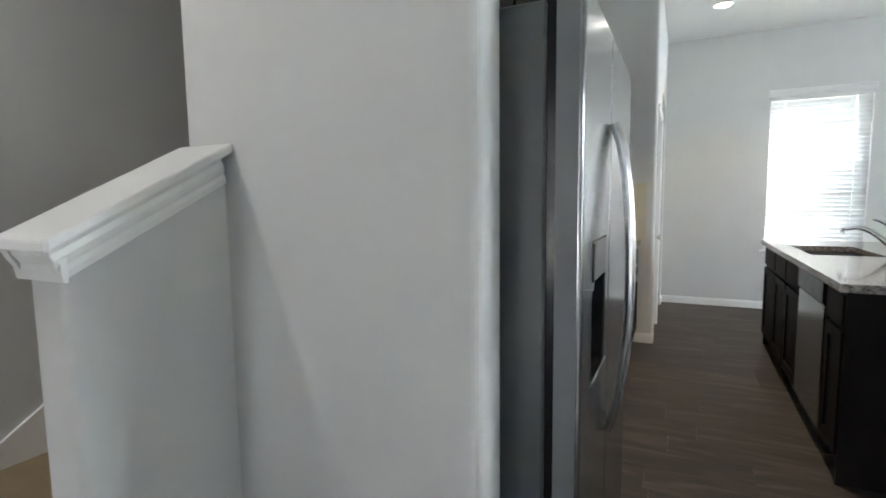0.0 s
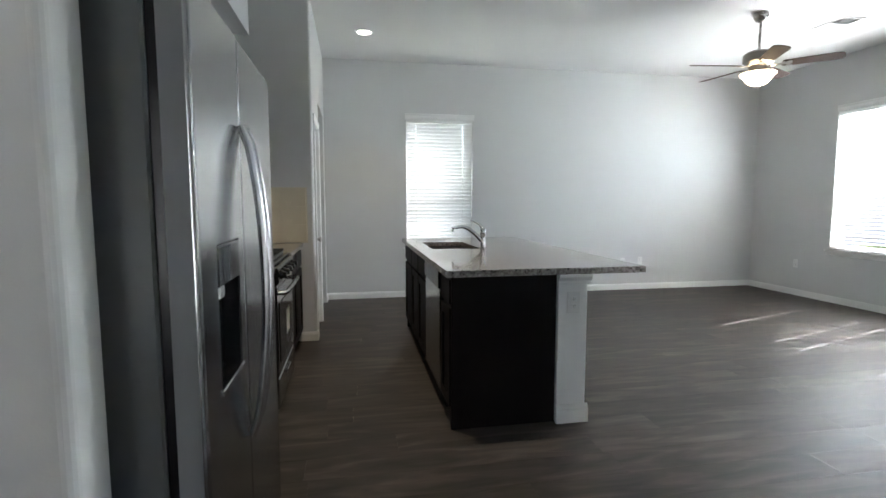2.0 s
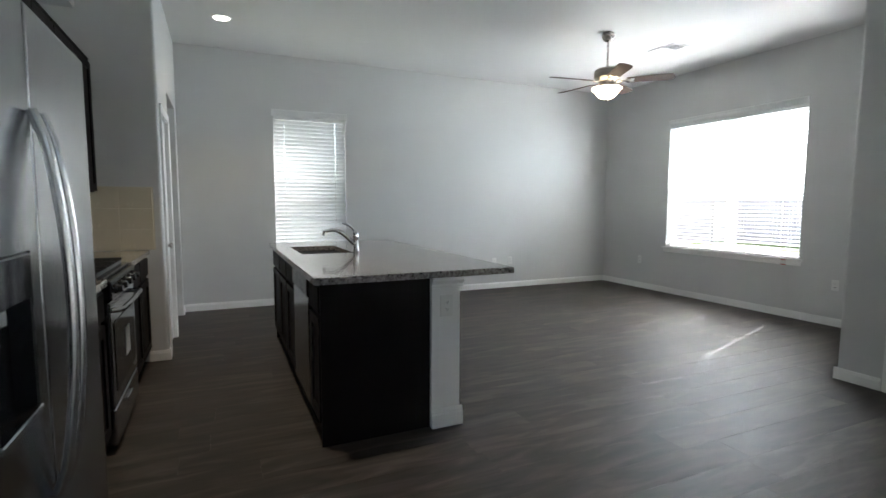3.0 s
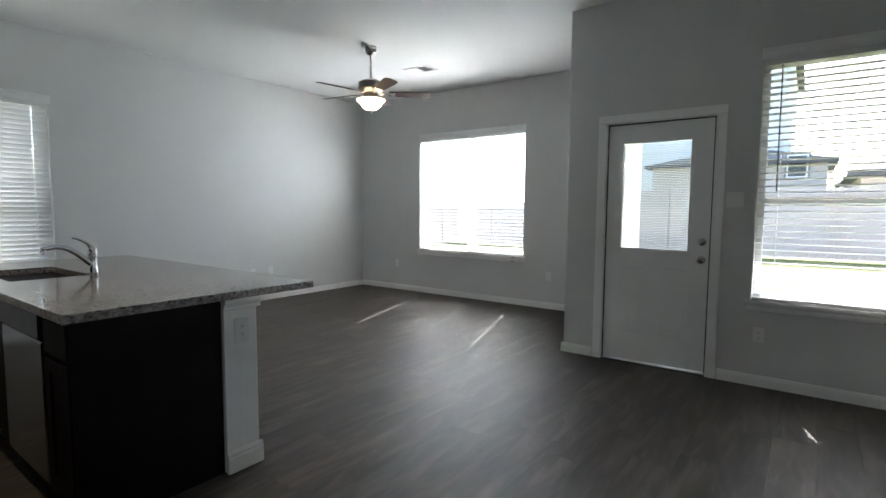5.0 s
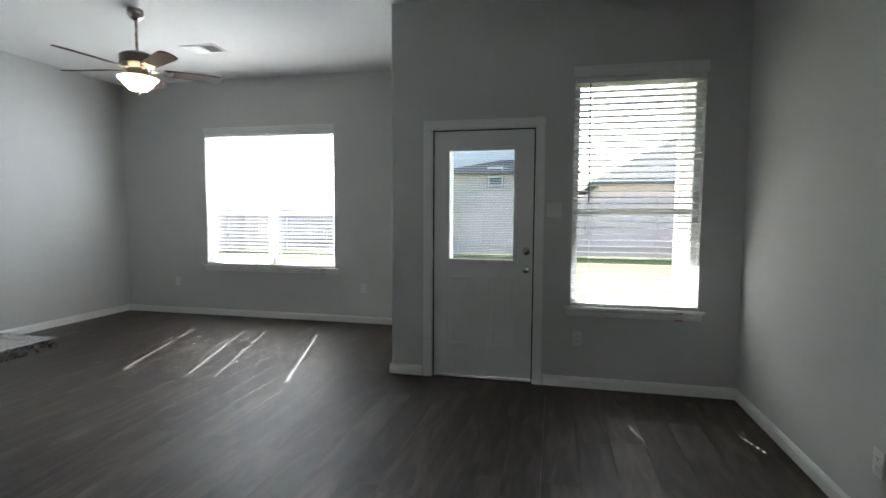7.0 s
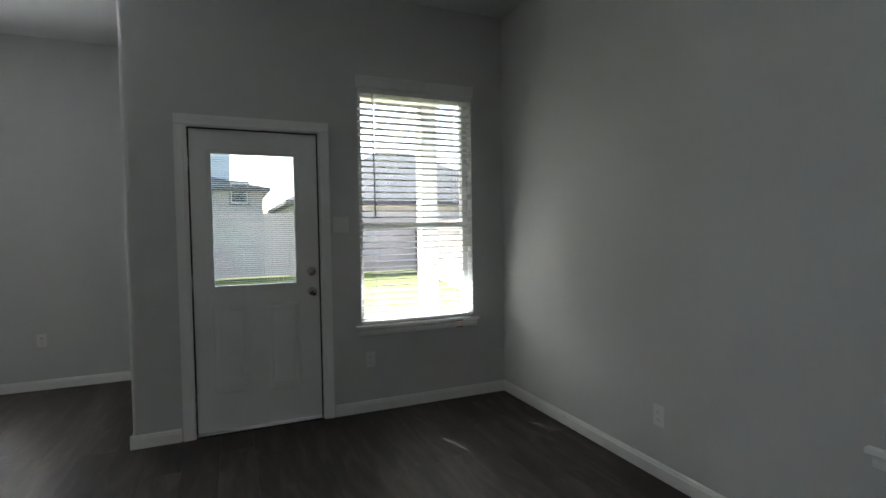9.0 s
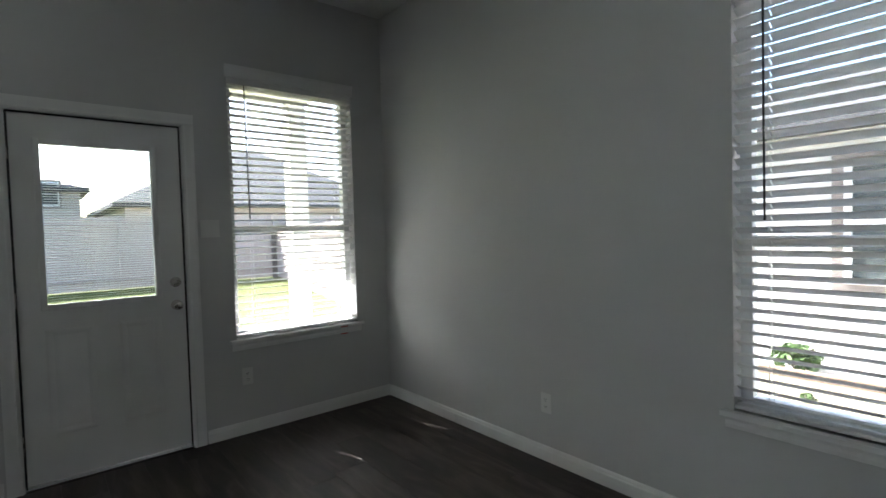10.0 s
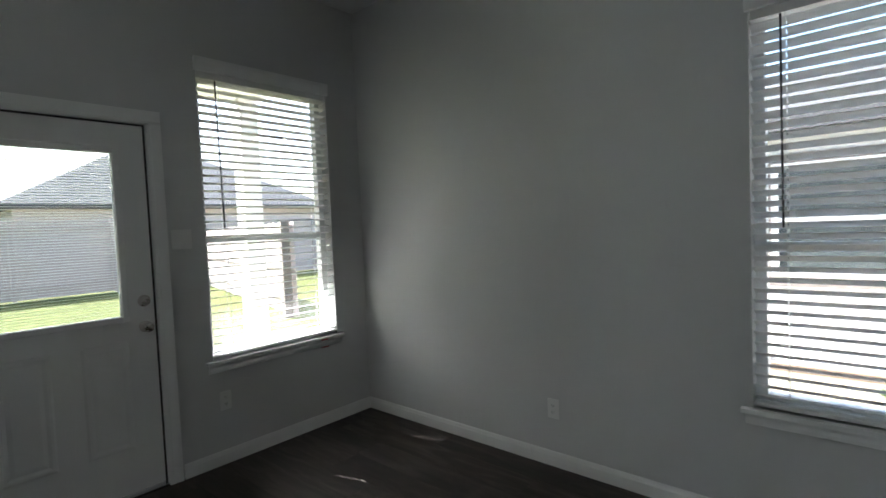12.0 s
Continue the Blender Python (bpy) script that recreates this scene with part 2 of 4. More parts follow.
# ---- mesh helpers ----
def box(bm, x0, x1, y0, y1, z0, z1, bevel=0.0, segments=1, upright=False):
    """A box; bevel rounds all its edges, or the upright ones alone."""
    vs = [bm.verts.new((x, y, z)) for z in (z0, z1) for x, y in ((x0, y0), (x1, y0), (x1, y1), (x0, y1))]
    fs = [bm.faces.new([vs[i] for i in q]) for q in ((3, 2, 1, 0), (4, 5, 6, 7), (0, 1, 5, 4), (1, 2, 6, 5), (2, 3, 7, 6), (3, 0, 4, 7))]
    if bevel:
        es = {e for f in fs for e in f.edges}
        if upright:
            es = {e for e in es if abs(e.verts[0].co.z - e.verts[1].co.z) > 1e-6}
        bmesh.ops.bevel(bm, geom=list(es), offset=bevel, segments=segments, profile=0.5, affect="EDGES")
    return bm


def boxes(*rows, bevel=0.0, segments=1):
    bm = bmesh.new()
    for r in rows:
        box(bm, *r, bevel=bevel, segments=segments)
    return bm


def lathe(bm, profile, steps=24, at=(0, 0, 0), axis="z"):
    """A turned shape: profile is rows of radius and height."""
    rings = []
    for r, h in profile:
        ring = []
        for i in range(steps):
            a = 2 * math.pi * i / steps
            p = (r * math.cos(a), r * math.sin(a), h)
            if axis == "x":
                p = (h, p[0], p[1])
            if axis == "y":
                p = (p[0], h, p[1])
            ring.append(bm.verts.new(Vector(p) + Vector(at)))
        rings.append(ring)
    for a, b in zip(rings, rings[1:]):
        for i in range(steps):
            bm.faces.new((a[i], a[(i + 1) % steps], b[(i + 1) % steps], b[i]))
    for ring in (rings[0], rings[-1]):
        bm.faces.new(ring)
    bmesh.ops.recalc_face_normals(bm, faces=bm.faces)
    return bm


def tube(bm, points, radius, steps=10):
    """A round bar along points; radius is one number or one for each point."""
    pts = [Vector(p) for p in points]
    rad = radius if isinstance(radius, (list, tuple)) else [radius] * len(pts)
    rings = []
    for i, p in enumerate(pts):
        d = (pts[min(i + 1, len(pts) - 1)] - pts[max(i - 1, 0)]).normalized()
        u = d.cross(Vector((0, 0, 1)) if abs(d.z) < 0.9 else Vector((0, 1, 0))).normalized()
        v = d.cross(u)
        rings.append([bm.verts.new(p + rad[i] * (math.cos(2 * math.pi * k / steps) * u + math.sin(2 * math.pi * k / steps) * v)) for k in range(steps)])
    for a, b in zip(rings, rings[1:]):
        for k in range(steps):
            bm.faces.new((a[k], a[(k + 1) % steps], b[(k + 1) % steps], b[k]))
    bm.faces.new(rings[0])
    bm.faces.new(rings[-1])
    bmesh.ops.recalc_face_normals(bm, faces=bm.faces)
    return bm


def extrude_profile(bm, profile, start, end, side, up=(0, 0, 1)):
    """A moulding: profile rows (out, up) swept from start to end; side is the way out."""
    s, e, o, u = Vector(start), Vector(end), Vector(side), Vector(up)
    a = [bm.verts.new(s + o * p + u * q) for p, q in profile]
    b = [bm.verts.new(e + o * p + u * q) for p, q in profile]
    n = len(profile)
    for i in range(n):
        bm.faces.new((a[i], a[(i + 1) % n], b[(i + 1) % n], b[i]))
    bm.faces.new(a)
    bm.faces.new(b)
    bmesh.ops.recalc_face_normals(bm, faces=bm.faces)
    return bm


def to_mesh(name, bm, mat, smooth=False):
    me = bpy.data.meshes.new(name)
    if smooth:
        for f in bm.faces:
            f.smooth = True
    bm.to_mesh(me)
    bm.free()
    me.materials.append(mat)
    if smooth:
        me.set_sharp_from_angle(angle=radians(40))
    return me


def part(name, bm, mat, parent, label="", smooth=False):
    ob = new(name, to_mesh(name, bm, mat, smooth))
    ob.parent = parent
    return tagged(ob, label)


def piece(name, mesh, parent, m):
    ob = new(name, mesh)
    ob.parent = parent
    ob.matrix_basis = m
    return ob


def thing(name, label, category, m=None, group="", kind=""):
    ob = new(name)
    ob.empty_display_size = 0.1
    if m is not None:
        ob.matrix_basis = m
    return tagged(ob, label, category, group, kind)


def solid(name, bm, mat, label, category, m=None, group="", kind="", smooth=False):
    ob = new(name, to_mesh(name, bm, mat, smooth))
    if m is not None:
        ob.matrix_basis = m
    return tagged(ob, label, category, group, kind)


# ---- plan, in metres ----
XD, XB, YF, YN, YS, ZC = 4.40, 6.18, 6.82, -0.36, 2.35, 3.10
T = 0.15                                   # outer wall thickness
XK, XP, YP = -0.95, -0.19, 4.85            # kitchen back wall, pantry front, pantry side
W1 = (1.32, 0.90, 0.68, 2.37)              # middle along the wall, width, bottom, top
WB = (4.615, 1.84, 0.68, 2.41)
W3 = (0.395, 0.93, 0.655, 2.43)
W4 = (1.275, 0.94, 0.56, 2.30)
DOOR = (1.155, 1.985, 2.06)                # the patio door's leaf


def cells(a0, a1, z0, z1, holes):
    """The wall's pieces round its openings, as rows of a0, a1, z0, z1."""
    cut = sorted({a0, a1, *[v for h in holes for v in h[:2]]})
    out = []
    for p, q in zip(cut, cut[1:]):
        z = z0
        for h in sorted([h for h in holes if h[0] <= p and h[1] >= q], key=lambda h: h[2]):
            if h[2] > z:
                out.append((p, q, z, h[2]))
            z = h[3]
        if z < z1:
            out.append((p, q, z, z1))
    return out


def wall(name, label, axis, c0, c1, a0, a1, holes=(), z0=0.0, z1=ZC, mat=None, rounded=()):
    bm = bmesh.new()
    for p, q, r, s in cells(a0, a1, z0, z1, holes):
        if axis == "x":
            box(bm, c0, c1, p, q, r, s)
        else:
            box(bm, p, q, c0, c1, r, s)
    for x, y in rounded:
        es = [e for e in bm.edges if all(abs(v.co.x - x) < 1e-4 and abs(v.co.y - y) < 1e-4 for v in e.verts)]
        bmesh.ops.bevel(bm, geom=es, offset=0.022, segments=4, profile=0.5, affect="EDGES")
    return solid(name, bm, mat or PAINT, label, "wall", kind="structure")


def span(w):
    return (w[0] - w[1] / 2, w[0] + w[1] / 2, w[2], w[3])


wall("wall_north", "light grey painted wall with one blinded window", "y", YF, YF + T, XP - T, XB + T, [span(W1)])
wall("wall_east", "light grey painted wall with a wide double window", "x", XB, XB + T, YS, YF, [span(WB)])
wall("wall_return", "light grey wall beside the covered patio", "y", YS - T, YS, XD + T, XB + T)
wall("wall_nook_east", "light grey wall with patio door and window", "x", XD, XD + T, YN, YS,
     [(DOOR[0] - 0.02, DOOR[1] + 0.02, 0.0, DOOR[2] + 0.02), span(W3)], rounded=[(XD, YS)])
wall("wall_south", "light grey painted wall with one blinded window", "y", YN - T, YN, -0.30, XD + T, [span(W4)])
# unseen entry, added so that light from its south opening reaches the partition
wall("wall_entry_east", "light grey painted entry wall", "x", -0.30, -0.15, -3.2, YN - T)
wall("wall_entry_south", "unseen light grey entry wall with an added window opening", "y", -3.2 - T, -3.2, -3.0, -0.15, [(-2.2, -1.1, 0.3, 2.3)])
wall("wall_west", "light grey painted entry wall", "x", -3.0 - T, -3.0, -3.2 - T, 4.2)
wall("wall_partition", "light grey wall end with rounded corners beside the fridge", "y", 1.115, 1.255, -1.19, -0.34, rounded=[(-0.34, 1.115), (-0.34, 1.255)])
wall("wall_bulkhead", "light grey drop ceiling box above the wall cabinets", "x", XK, -0.70, 1.255, YP, z0=2.72)
wall("wall_kitchen", "light grey kitchen wall behind the range", "x", XK - 0.12, XK, 1.255, YP)
wall("wall_pantry_side", "light grey pantry wall beside the counter", "y", YP, YP + 0.12, XK - 0.12, XP, rounded=[(XP, YP)])
PD = (4.99, 5.60, 2.04)
wall("wall_pantry", "light grey pantry wall with a white door", "x", XP - 0.12, XP, YP + 0.12, YF, [(PD[0], PD[1], 0, PD[2]), (5.69, 6.62, 0, 2.33)])
wall("wall_stair_east", "light grey stairwell wall", "x", -1.19, -1.07, 1.255, 4.2)
wall("wall_stair_west", "grey stairwell wall with white skirt board", "x", -2.25, -2.15, 0.2, 4.2, z1=ZC)
wall("wall_stair_end", "light grey wall closing the stairwell", "y", 4.2, 4.3, -3.0 - T, -1.07)
wall("wall_pantry_back", "plain wall closing the pantry", "y", YF, YF + T, -1.3, XP - T)
wall("wall_pantry_west", "plain wall closing the pantry", "x", -1.3, -1.2, YP + 0.12, YF)
solid("ceiling", boxes((-3.0 - T, XB + T, YN - T, YF + T, ZC, ZC + 0.2), (-3.0 - T, -0.15, -3.2 - T, YN - T, ZC, ZC + 0.2)), CEIL, "flat white textured ceiling", "ceiling", kind="structure")

# ---- baseboards ----
BB = [(0, 0), (0.014, 0), (0.014, 0.062), (0.010, 0.070), (0.010, 0.076), (0.005, 0.084), (0, 0.086)]


def baseboard(start, end, side, label="white moulded baseboard along the wall"):
    bm = extrude_profile(bmesh.new(), BB, (*start, 0), (*end, 0), (*side, 0))
    return solid("baseboard", bm, TRIM, label, "baseboard", kind="structure")


baseboard((XP, YF), (XB, YF), (0, -1))
baseboard((XB, YS), (XB, YF - 0.014), (-1, 0))
baseboard((XD + 0.01, YS), (XB - 0.014, YS), (0, 1))
baseboard((XD, DOOR[1] + 0.09), (XD, YS + 0.014), (-1, 0))
baseboard((XD, YN), (XD, DOOR[0] - 0.09), (-1, 0))
baseboard((-0.30, YN), (XD - 0.014, YN), (0, 1))
baseboard((XP, YP), (XP, PD[0] - 0.06), (1, 0))
baseboard((XP, 6.62), (XP, YF - 0.014), (1, 0))
baseboard((XP - 0.14, YP), (XP + 0.014, YP), (0, -1))
baseboard((-1.06, 1.115), (-0.34 + 0.014, 1.115), (0, -1))
baseboard((-0.34, 1.115), (-0.34, 1.255), (1, 0))


# ---- windows and blinds ----
def window(name, w, m, sashes=1, rail=0.475):
    """An opening's vinyl window and wooden stool. Local: x along the wall, y outwards, z up from the opening's bottom."""
    wd, h = w[1], w[3] - w[2]
    t = thing(name, "white vinyl single-hung window with painted sill", "window", m, kind="structure")
    f, y0, y1 = 0.045, 0.085, 0.145
    part("window_frame", boxes((-wd / 2, -wd / 2 + f, y0, y1, 0, h), (wd / 2 - f, wd / 2, y0, y1, 0, h), (-wd / 2 + f, wd / 2 - f, y0, y1, 0, f),
                               (-wd / 2 + f, wd / 2 - f, y0, y1, h - f, h)), VINYL, t)
    n = sashes
    for i in range(n):
        a, b = -wd / 2 + f + i * (wd - 2 * f) / n, -wd / 2 + f + (i + 1) * (wd - 2 * f) / n
        part("meeting_rail", boxes((a, b, y0 + 0.005, y1 - 0.01, h * rail, h * rail + 0.045), bevel=0.003), VINYL, t)
        if i:
            part("mullion", boxes((a - 0.05, a + 0.05, y0 - 0.002, y1 + 0.002, f, h - f)), VINYL, t)
        for z0, z1, y in ((f, h * rail, 0.10), (h * rail + 0.045, h - f, 0.122)):
            p = part("pane", boxes((a, b, y, y + 0.004, z0, z1)), GLASS, t)
            p.visible_shadow = False
    ext = 0.045
    part("window_sill", boxes((-wd / 2 - ext, wd / 2 + ext, -0.035, 0.0, -0.022, 0.0), (-wd / 2, wd / 2, 0.0, y0, -0.022, 0.0), bevel=0.002), TRIM, t)
    bm = extrude_profile(bmesh.new(), [(0, 0), (0.008, 0.004), (0.012, 0.02), (0.012, 0.036), (0.020, 0.05), (0.020, 0.055), (0, 0.055)],
                         (-wd / 2 - 0.03, 0, -0.077), (wd / 2 + 0.03, 0, -0.077), (0, -1, 0))
    part("apron", bm, TRIM, t)
    return t


def slat_mesh(length, cords, slot=0.004, width=0.05, thick=0.003):
    """One slat, slightly crowned, with a slot at each cord."""
    bm = bmesh.new()
    edges = [-length / 2]
    for c in cords:
        edges += [c - slot, c + slot]
    edges.append(length / 2)
    for i, (a, b) in enumerate(zip(edges, edges[1:])):
        if i % 2 == 0:
            rows = [(-width / 2, 0.0), (-0.010, 0.0034), (0.010, 0.0034), (width / 2, 0.0)]
            strips = [rows]
        else:
            strips = [[(-width / 2, 0.0), (-0.017, 0.0018)], [(0.017, 0.0018), (width / 2, 0.0)]]
        for rows in strips:
            lo = [[bm.verts.new((x, y, z - thick / 2)) for y, z in rows] for x in (a, b)]
            hi = [[bm.verts.new((x, y, z + thick / 2)) for y, z in rows] for x in (a, b)]
            n = len(rows)
            for k in range(n - 1):
                bm.faces.new((hi[0][k], hi[1][k], hi[1][k + 1], hi[0][k + 1]))
                bm.faces.new((lo[0][k + 1], lo[1][k + 1], lo[1][k], lo[0][k]))
            bm.faces.new((lo[0][0], lo[1][0], hi[1][0], hi[0][0]))
            bm.faces.new((hi[0][-1], hi[1][-1], lo[1][-1], lo[0][-1]))
            for s in (0, 1):
                bm.faces.new(lo[s] + hi[s][::-1])
    bmesh.ops.recalc_face_normals(bm, faces=bm.faces)
    return to_mesh("slat", bm, SLAT)


def blind(w, m, x0, x1, tilt=14.0, wand=True, tag=True, valance=(0.0, 0.0), depth=0.026, slot=0.0025):
    """A faux-wood blind in the opening, from x0 to x1 of the window's own frame."""
    h = w[3] - w[2]
    t = thing("window_blind", "white faux-wood slatted blind hanging half open in the window", "window blind", m, group="window blinds")
    c, ln = (x0 + x1) / 2, x1 - x0 - 0.006
    cords = [-ln / 2 + 0.13, ln / 2 - 0.13]
    bm = extrude_profile(bmesh.new(), [(0.0, 0.0), (0.012, 0.004), (0.016, 0.03), (0.016, 0.055), (0.022, 0.075), (0.022, 0.082), (0.0, 0.082)],
                         (x0 + valance[0], -0.004, h - 0.008), (x1 + valance[1], -0.004, h - 0.008), (0, -1, 0))
    part("valance", bm, SLAT, t, "moulded white valance")
    part("head_rail", boxes((x0 + 0.004, x1 - 0.004, depth - 0.025, depth + 0.03, h - 0.045, h - 0.002)), SLAT, t)
    mesh = slat_mesh(ln, cords, slot)
    pitch = 0.0475
    z = 0.05
    k = 0
    while z < h - 0.055:
        piece("slat", mesh, t, pose(c, depth, z, -tilt + 1.2 * math.sin(k * 12.9), 0, 0.12 * math.sin(k * 7.7)))
        z += pitch
        k += 1
    part("bottom_rail", boxes((c - ln / 2, c + ln / 2, depth - 0.026, depth + 0.026, 0.010, 0.028), bevel=0.003), SLAT, t)
    for x in cords:
        for y in (depth - 0.027, depth + 0.027):
            part("ladder_cord", boxes((c + x - 0.0012, c + x + 0.0012, y - 0.001, y + 0.001, 0.028, h - 0.045)), SLAT, t)
    if wand:
        part("wand", tube(bmesh.new(), [(x0 + 0.115, 0.0, h - 0.05), (x0 + 0.117, -0.004, h - 0.5), (x0 + 0.12, -0.006, h * 0.46)], 0.0045, 8), DARKPL, t, "dark tilt wand")
    if tag:
        tg = part("tag", boxes((x1 - 0.17, x1 - 0.11, -0.0425, -0.0415, -0.075, -0.012)), PLASTIC, t, "white warning tag with red bars")
        for z in (-0.022, -0.075):
            part("bar", boxes((x1 - 0.17, x1 - 0.11, -0.0435, -0.0427, z, z + 0.009)), LABELRED, tg)
    return t


M1, MB = pose(W1[0], YF, W1[2]), pose(XB, WB[0], WB[2], 0, 0, -90)
M3, M4 = pose(XD, W3[0], W3[2], 0, 0, -90), pose(W4[0], YN, W4[2], 0, 0, 180)
window("window_1", W1, M1, 1, 0.36)
window("window_2", WB, MB, 2, 0.39)
window("window_3", W3, M3, 1, 0.41)
window("window_4", W4, M4, 1, 0.397)
# added window round the entry's fill lamp, never in view
W5 = (-1.65, 1.1, 0.3, 2.3)
window("window_entry_unseen", W5, pose(W5[0], -3.2, W5[2], 0, 0, 180))
blind(W1, M1, -W1[1] / 2, W1[1] / 2, tilt=62, wand=False, tag=False, valance=(-0.02, 0.02))
blind(WB, MB, -WB[1] / 2, 0, tilt=4, slot=0.008, wand=False, tag=False, valance=(-0.005, 0))
blind(WB, MB, 0, WB[1] / 2, tilt=4, slot=0.008, wand=False, valance=(0.001, 0.005))
blind(W3, M3, -W3[1] / 2, W3[1] / 2, tilt=8, slot=0.004, valance=(-0.012, 0.012))
blind(W4, M4, -W4[1] / 2, W4[1] / 2, tilt=29, valance=(-0.015, 0.015))


# ---- doors ----
def casing(t, a0, a1, top, w=0.07, d=0.016):
    """Moulded casing round an opening, on the room's side. Local: x along the wall, y outwards."""
    prof = [(0, 0), (0.010, 0), (0.014, 0.012), (0.012, 0.02), (d, 0.05), (d, w), (0, w)]
    part("casing", extrude_profile(bmesh.new(), prof, (a0, 0, 0), (a0, 0, top), (0, -1, 0), (-1, 0, 0)), TRIM, t)
    part("casing", extrude_profile(bmesh.new(), prof, (a1, 0, 0), (a1, 0, top), (0, -1, 0), (1, 0, 0)), TRIM, t)
    part("casing", extrude_profile(bmesh.new(), prof, (a0 - w, 0, top), (a1 + w, 0, top), (0, -1, 0), (0, 0, 1)), TRIM, t)


def patio_door():
    y0, y1, h = DOOR
    w = y1 - y0
    t = thing("door_1", "closed white half-glass exterior door with blinds between its panes", "door", pose(XD, y1, 0, 0, 0, -90), kind="structure")
    casing(t, -0.008, w + 0.008, h + 0.008)
    part("jamb", boxes((-0.02, -0.004, 0.0, T, 0, h + 0.004), (w + 0.004, w + 0.02, 0.0, T, 0, h + 0.004), (-0.02, w + 0.02, 0.0, T, h + 0.004, h + 0.02)), TRIM, t)
    part("door_stop", boxes((-0.004, 0.012, 0.066, 0.085, 0.018, h + 0.004), (w - 0.012, w + 0.004, 0.066, 0.085, 0.018, h + 0.004), (0.012, w - 0.012, 0.066, 0.085, h - 0.012, h + 0.004)), TRIM, t)
    part("threshold", boxes((-0.004, w + 0.004, -0.012, T, 0, 0.018), bevel=0.004), STEEL2, t, "metal threshold")
    ya, yb = 0.022, 0.064
    g0, g1, z0, z1 = 0.135, w - 0.165, 1.005, 1.895
    leaf = bmesh.new()
    for r in cells(0.0072, w - 0.0072, 0.022, h - 0.0072, [(g0, g1, z0, z1)]):
        box(leaf, r[0], r[1], ya, yb, r[2], r[3])
    bmesh.ops.remove_doubles(leaf, verts=leaf.verts, dist=1e-5)
    part("leaf", leaf, DOORP, t)
    part("weatherstrip", boxes((-0.0038, 0.007, ya - 0.002, yb - 0.004, 0.019, h + 0.003), (w - 0.007, w + 0.0038, ya - 0.002, yb - 0.004, 0.019, h + 0.003), (0.007, w - 0.007, ya - 0.002, yb - 0.004, h - 0.007, h + 0.0036)), DARKPL, t, "black weatherstrip")
    fw = 0.03
    part("lite_frame", boxes((g0 - fw, g0, ya - 0.012, ya, z0 - fw, z1 + fw), (g1, g1 + fw, ya - 0.012, ya, z0 - fw, z1 + fw), (g0, g1, ya - 0.012, ya, z0 - fw, z0),
                             (g0, g1, ya - 0.012, ya, z1, z1 + fw), bevel=0.003), DOORP, t)
    for y in (ya + 0.004, yb - 0.008):
        p = part("pane", boxes((g0, g1, y, y + 0.003, z0, z1)), GLASS, t)
        p.visible_shadow = False
    mini = to_mesh("mini_slat", boxes((-(g1 - g0) / 2 + 0.004, (g1 - g0) / 2 - 0.004, -0.006, 0.006, -0.0004, 0.0004)), SLAT)
    n = 62
    for i in range(n):
        piece("mini_slat", mini, t, pose((g0 + g1) / 2, (ya + yb) / 2, z0 + 0.012 + i * (z1 - z0 - 0.02) / n, -12))
    part("slider", boxes((g1 + 0.008, g1 + 0.022, ya - 0.018, ya - 0.012, 1.52, 1.60), bevel=0.002), DOORP, t)
    # two raised panels below the glass
    for a, b in ((0.115, w / 2 - 0.075), (w / 2 + 0.05, w - 0.145)):
        bm = bmesh.new()
        za, zb = 0.27, 0.87
        lip = 0.028
        ring = lambda i, y: [bm.verts.new((x, y, z)) for x, z in ((a + i, za + i), (b - i, za + i), (b - i, zb - i), (a + i, zb - i))]
        rs = [ring(0, ya - 0.0004), ring(0.012, ya - 0.0046), ring(lip * 0.8, ya - 0.005), ring(lip + 0.010, ya - 0.0012), ring(lip + 0.03, ya - 0.0038)]
        for p, q in zip(rs, rs[1:]):
            for k in range(4):
                bm.faces.new((p[k], p[(k + 1) % 4], q[(k + 1) % 4], q[k]))
        bm.faces.new(rs[-1])
        bmesh.ops.recalc_face_normals(bm, faces=bm.faces)
        part("panel", bm, DOORP, t)
    kx = w - 0.058
    part("knob", lathe(bmesh.new(), [(0.032, ya), (0.032, ya - 0.008), (0.012, ya - 0.012), (0.011, ya - 0.035), (0.024, ya - 0.042), (0.029, ya - 0.055), (0.024, ya - 0.068), (0.008, ya - 0.073)],
                           20, (kx, 0, 0.935), "y"), NICKEL, t, "satin nickel knob", True)
    part("deadbolt", lathe(bmesh.new(), [(0.032, ya), (0.032, ya - 0.012), (0.026, ya - 0.018), (0.008, ya - 0.018)], 20, (kx, 0, 1.08), "y"), NICKEL, t, "satin nickel deadbolt", True)
    part("turn_piece", boxes((kx - 0.017, kx + 0.017, ya - 0.034, ya - 0.017, 1.075, 1.085), bevel=0.003), NICKEL, t)
    for z in (0.25, 1.05, 1.85):
        part("hinge", boxes((-0.006, 0.002, ya - 0.010, ya + 0.001, z - 0.05, z + 0.05)), NICKEL, t)
    return t


patio_door()


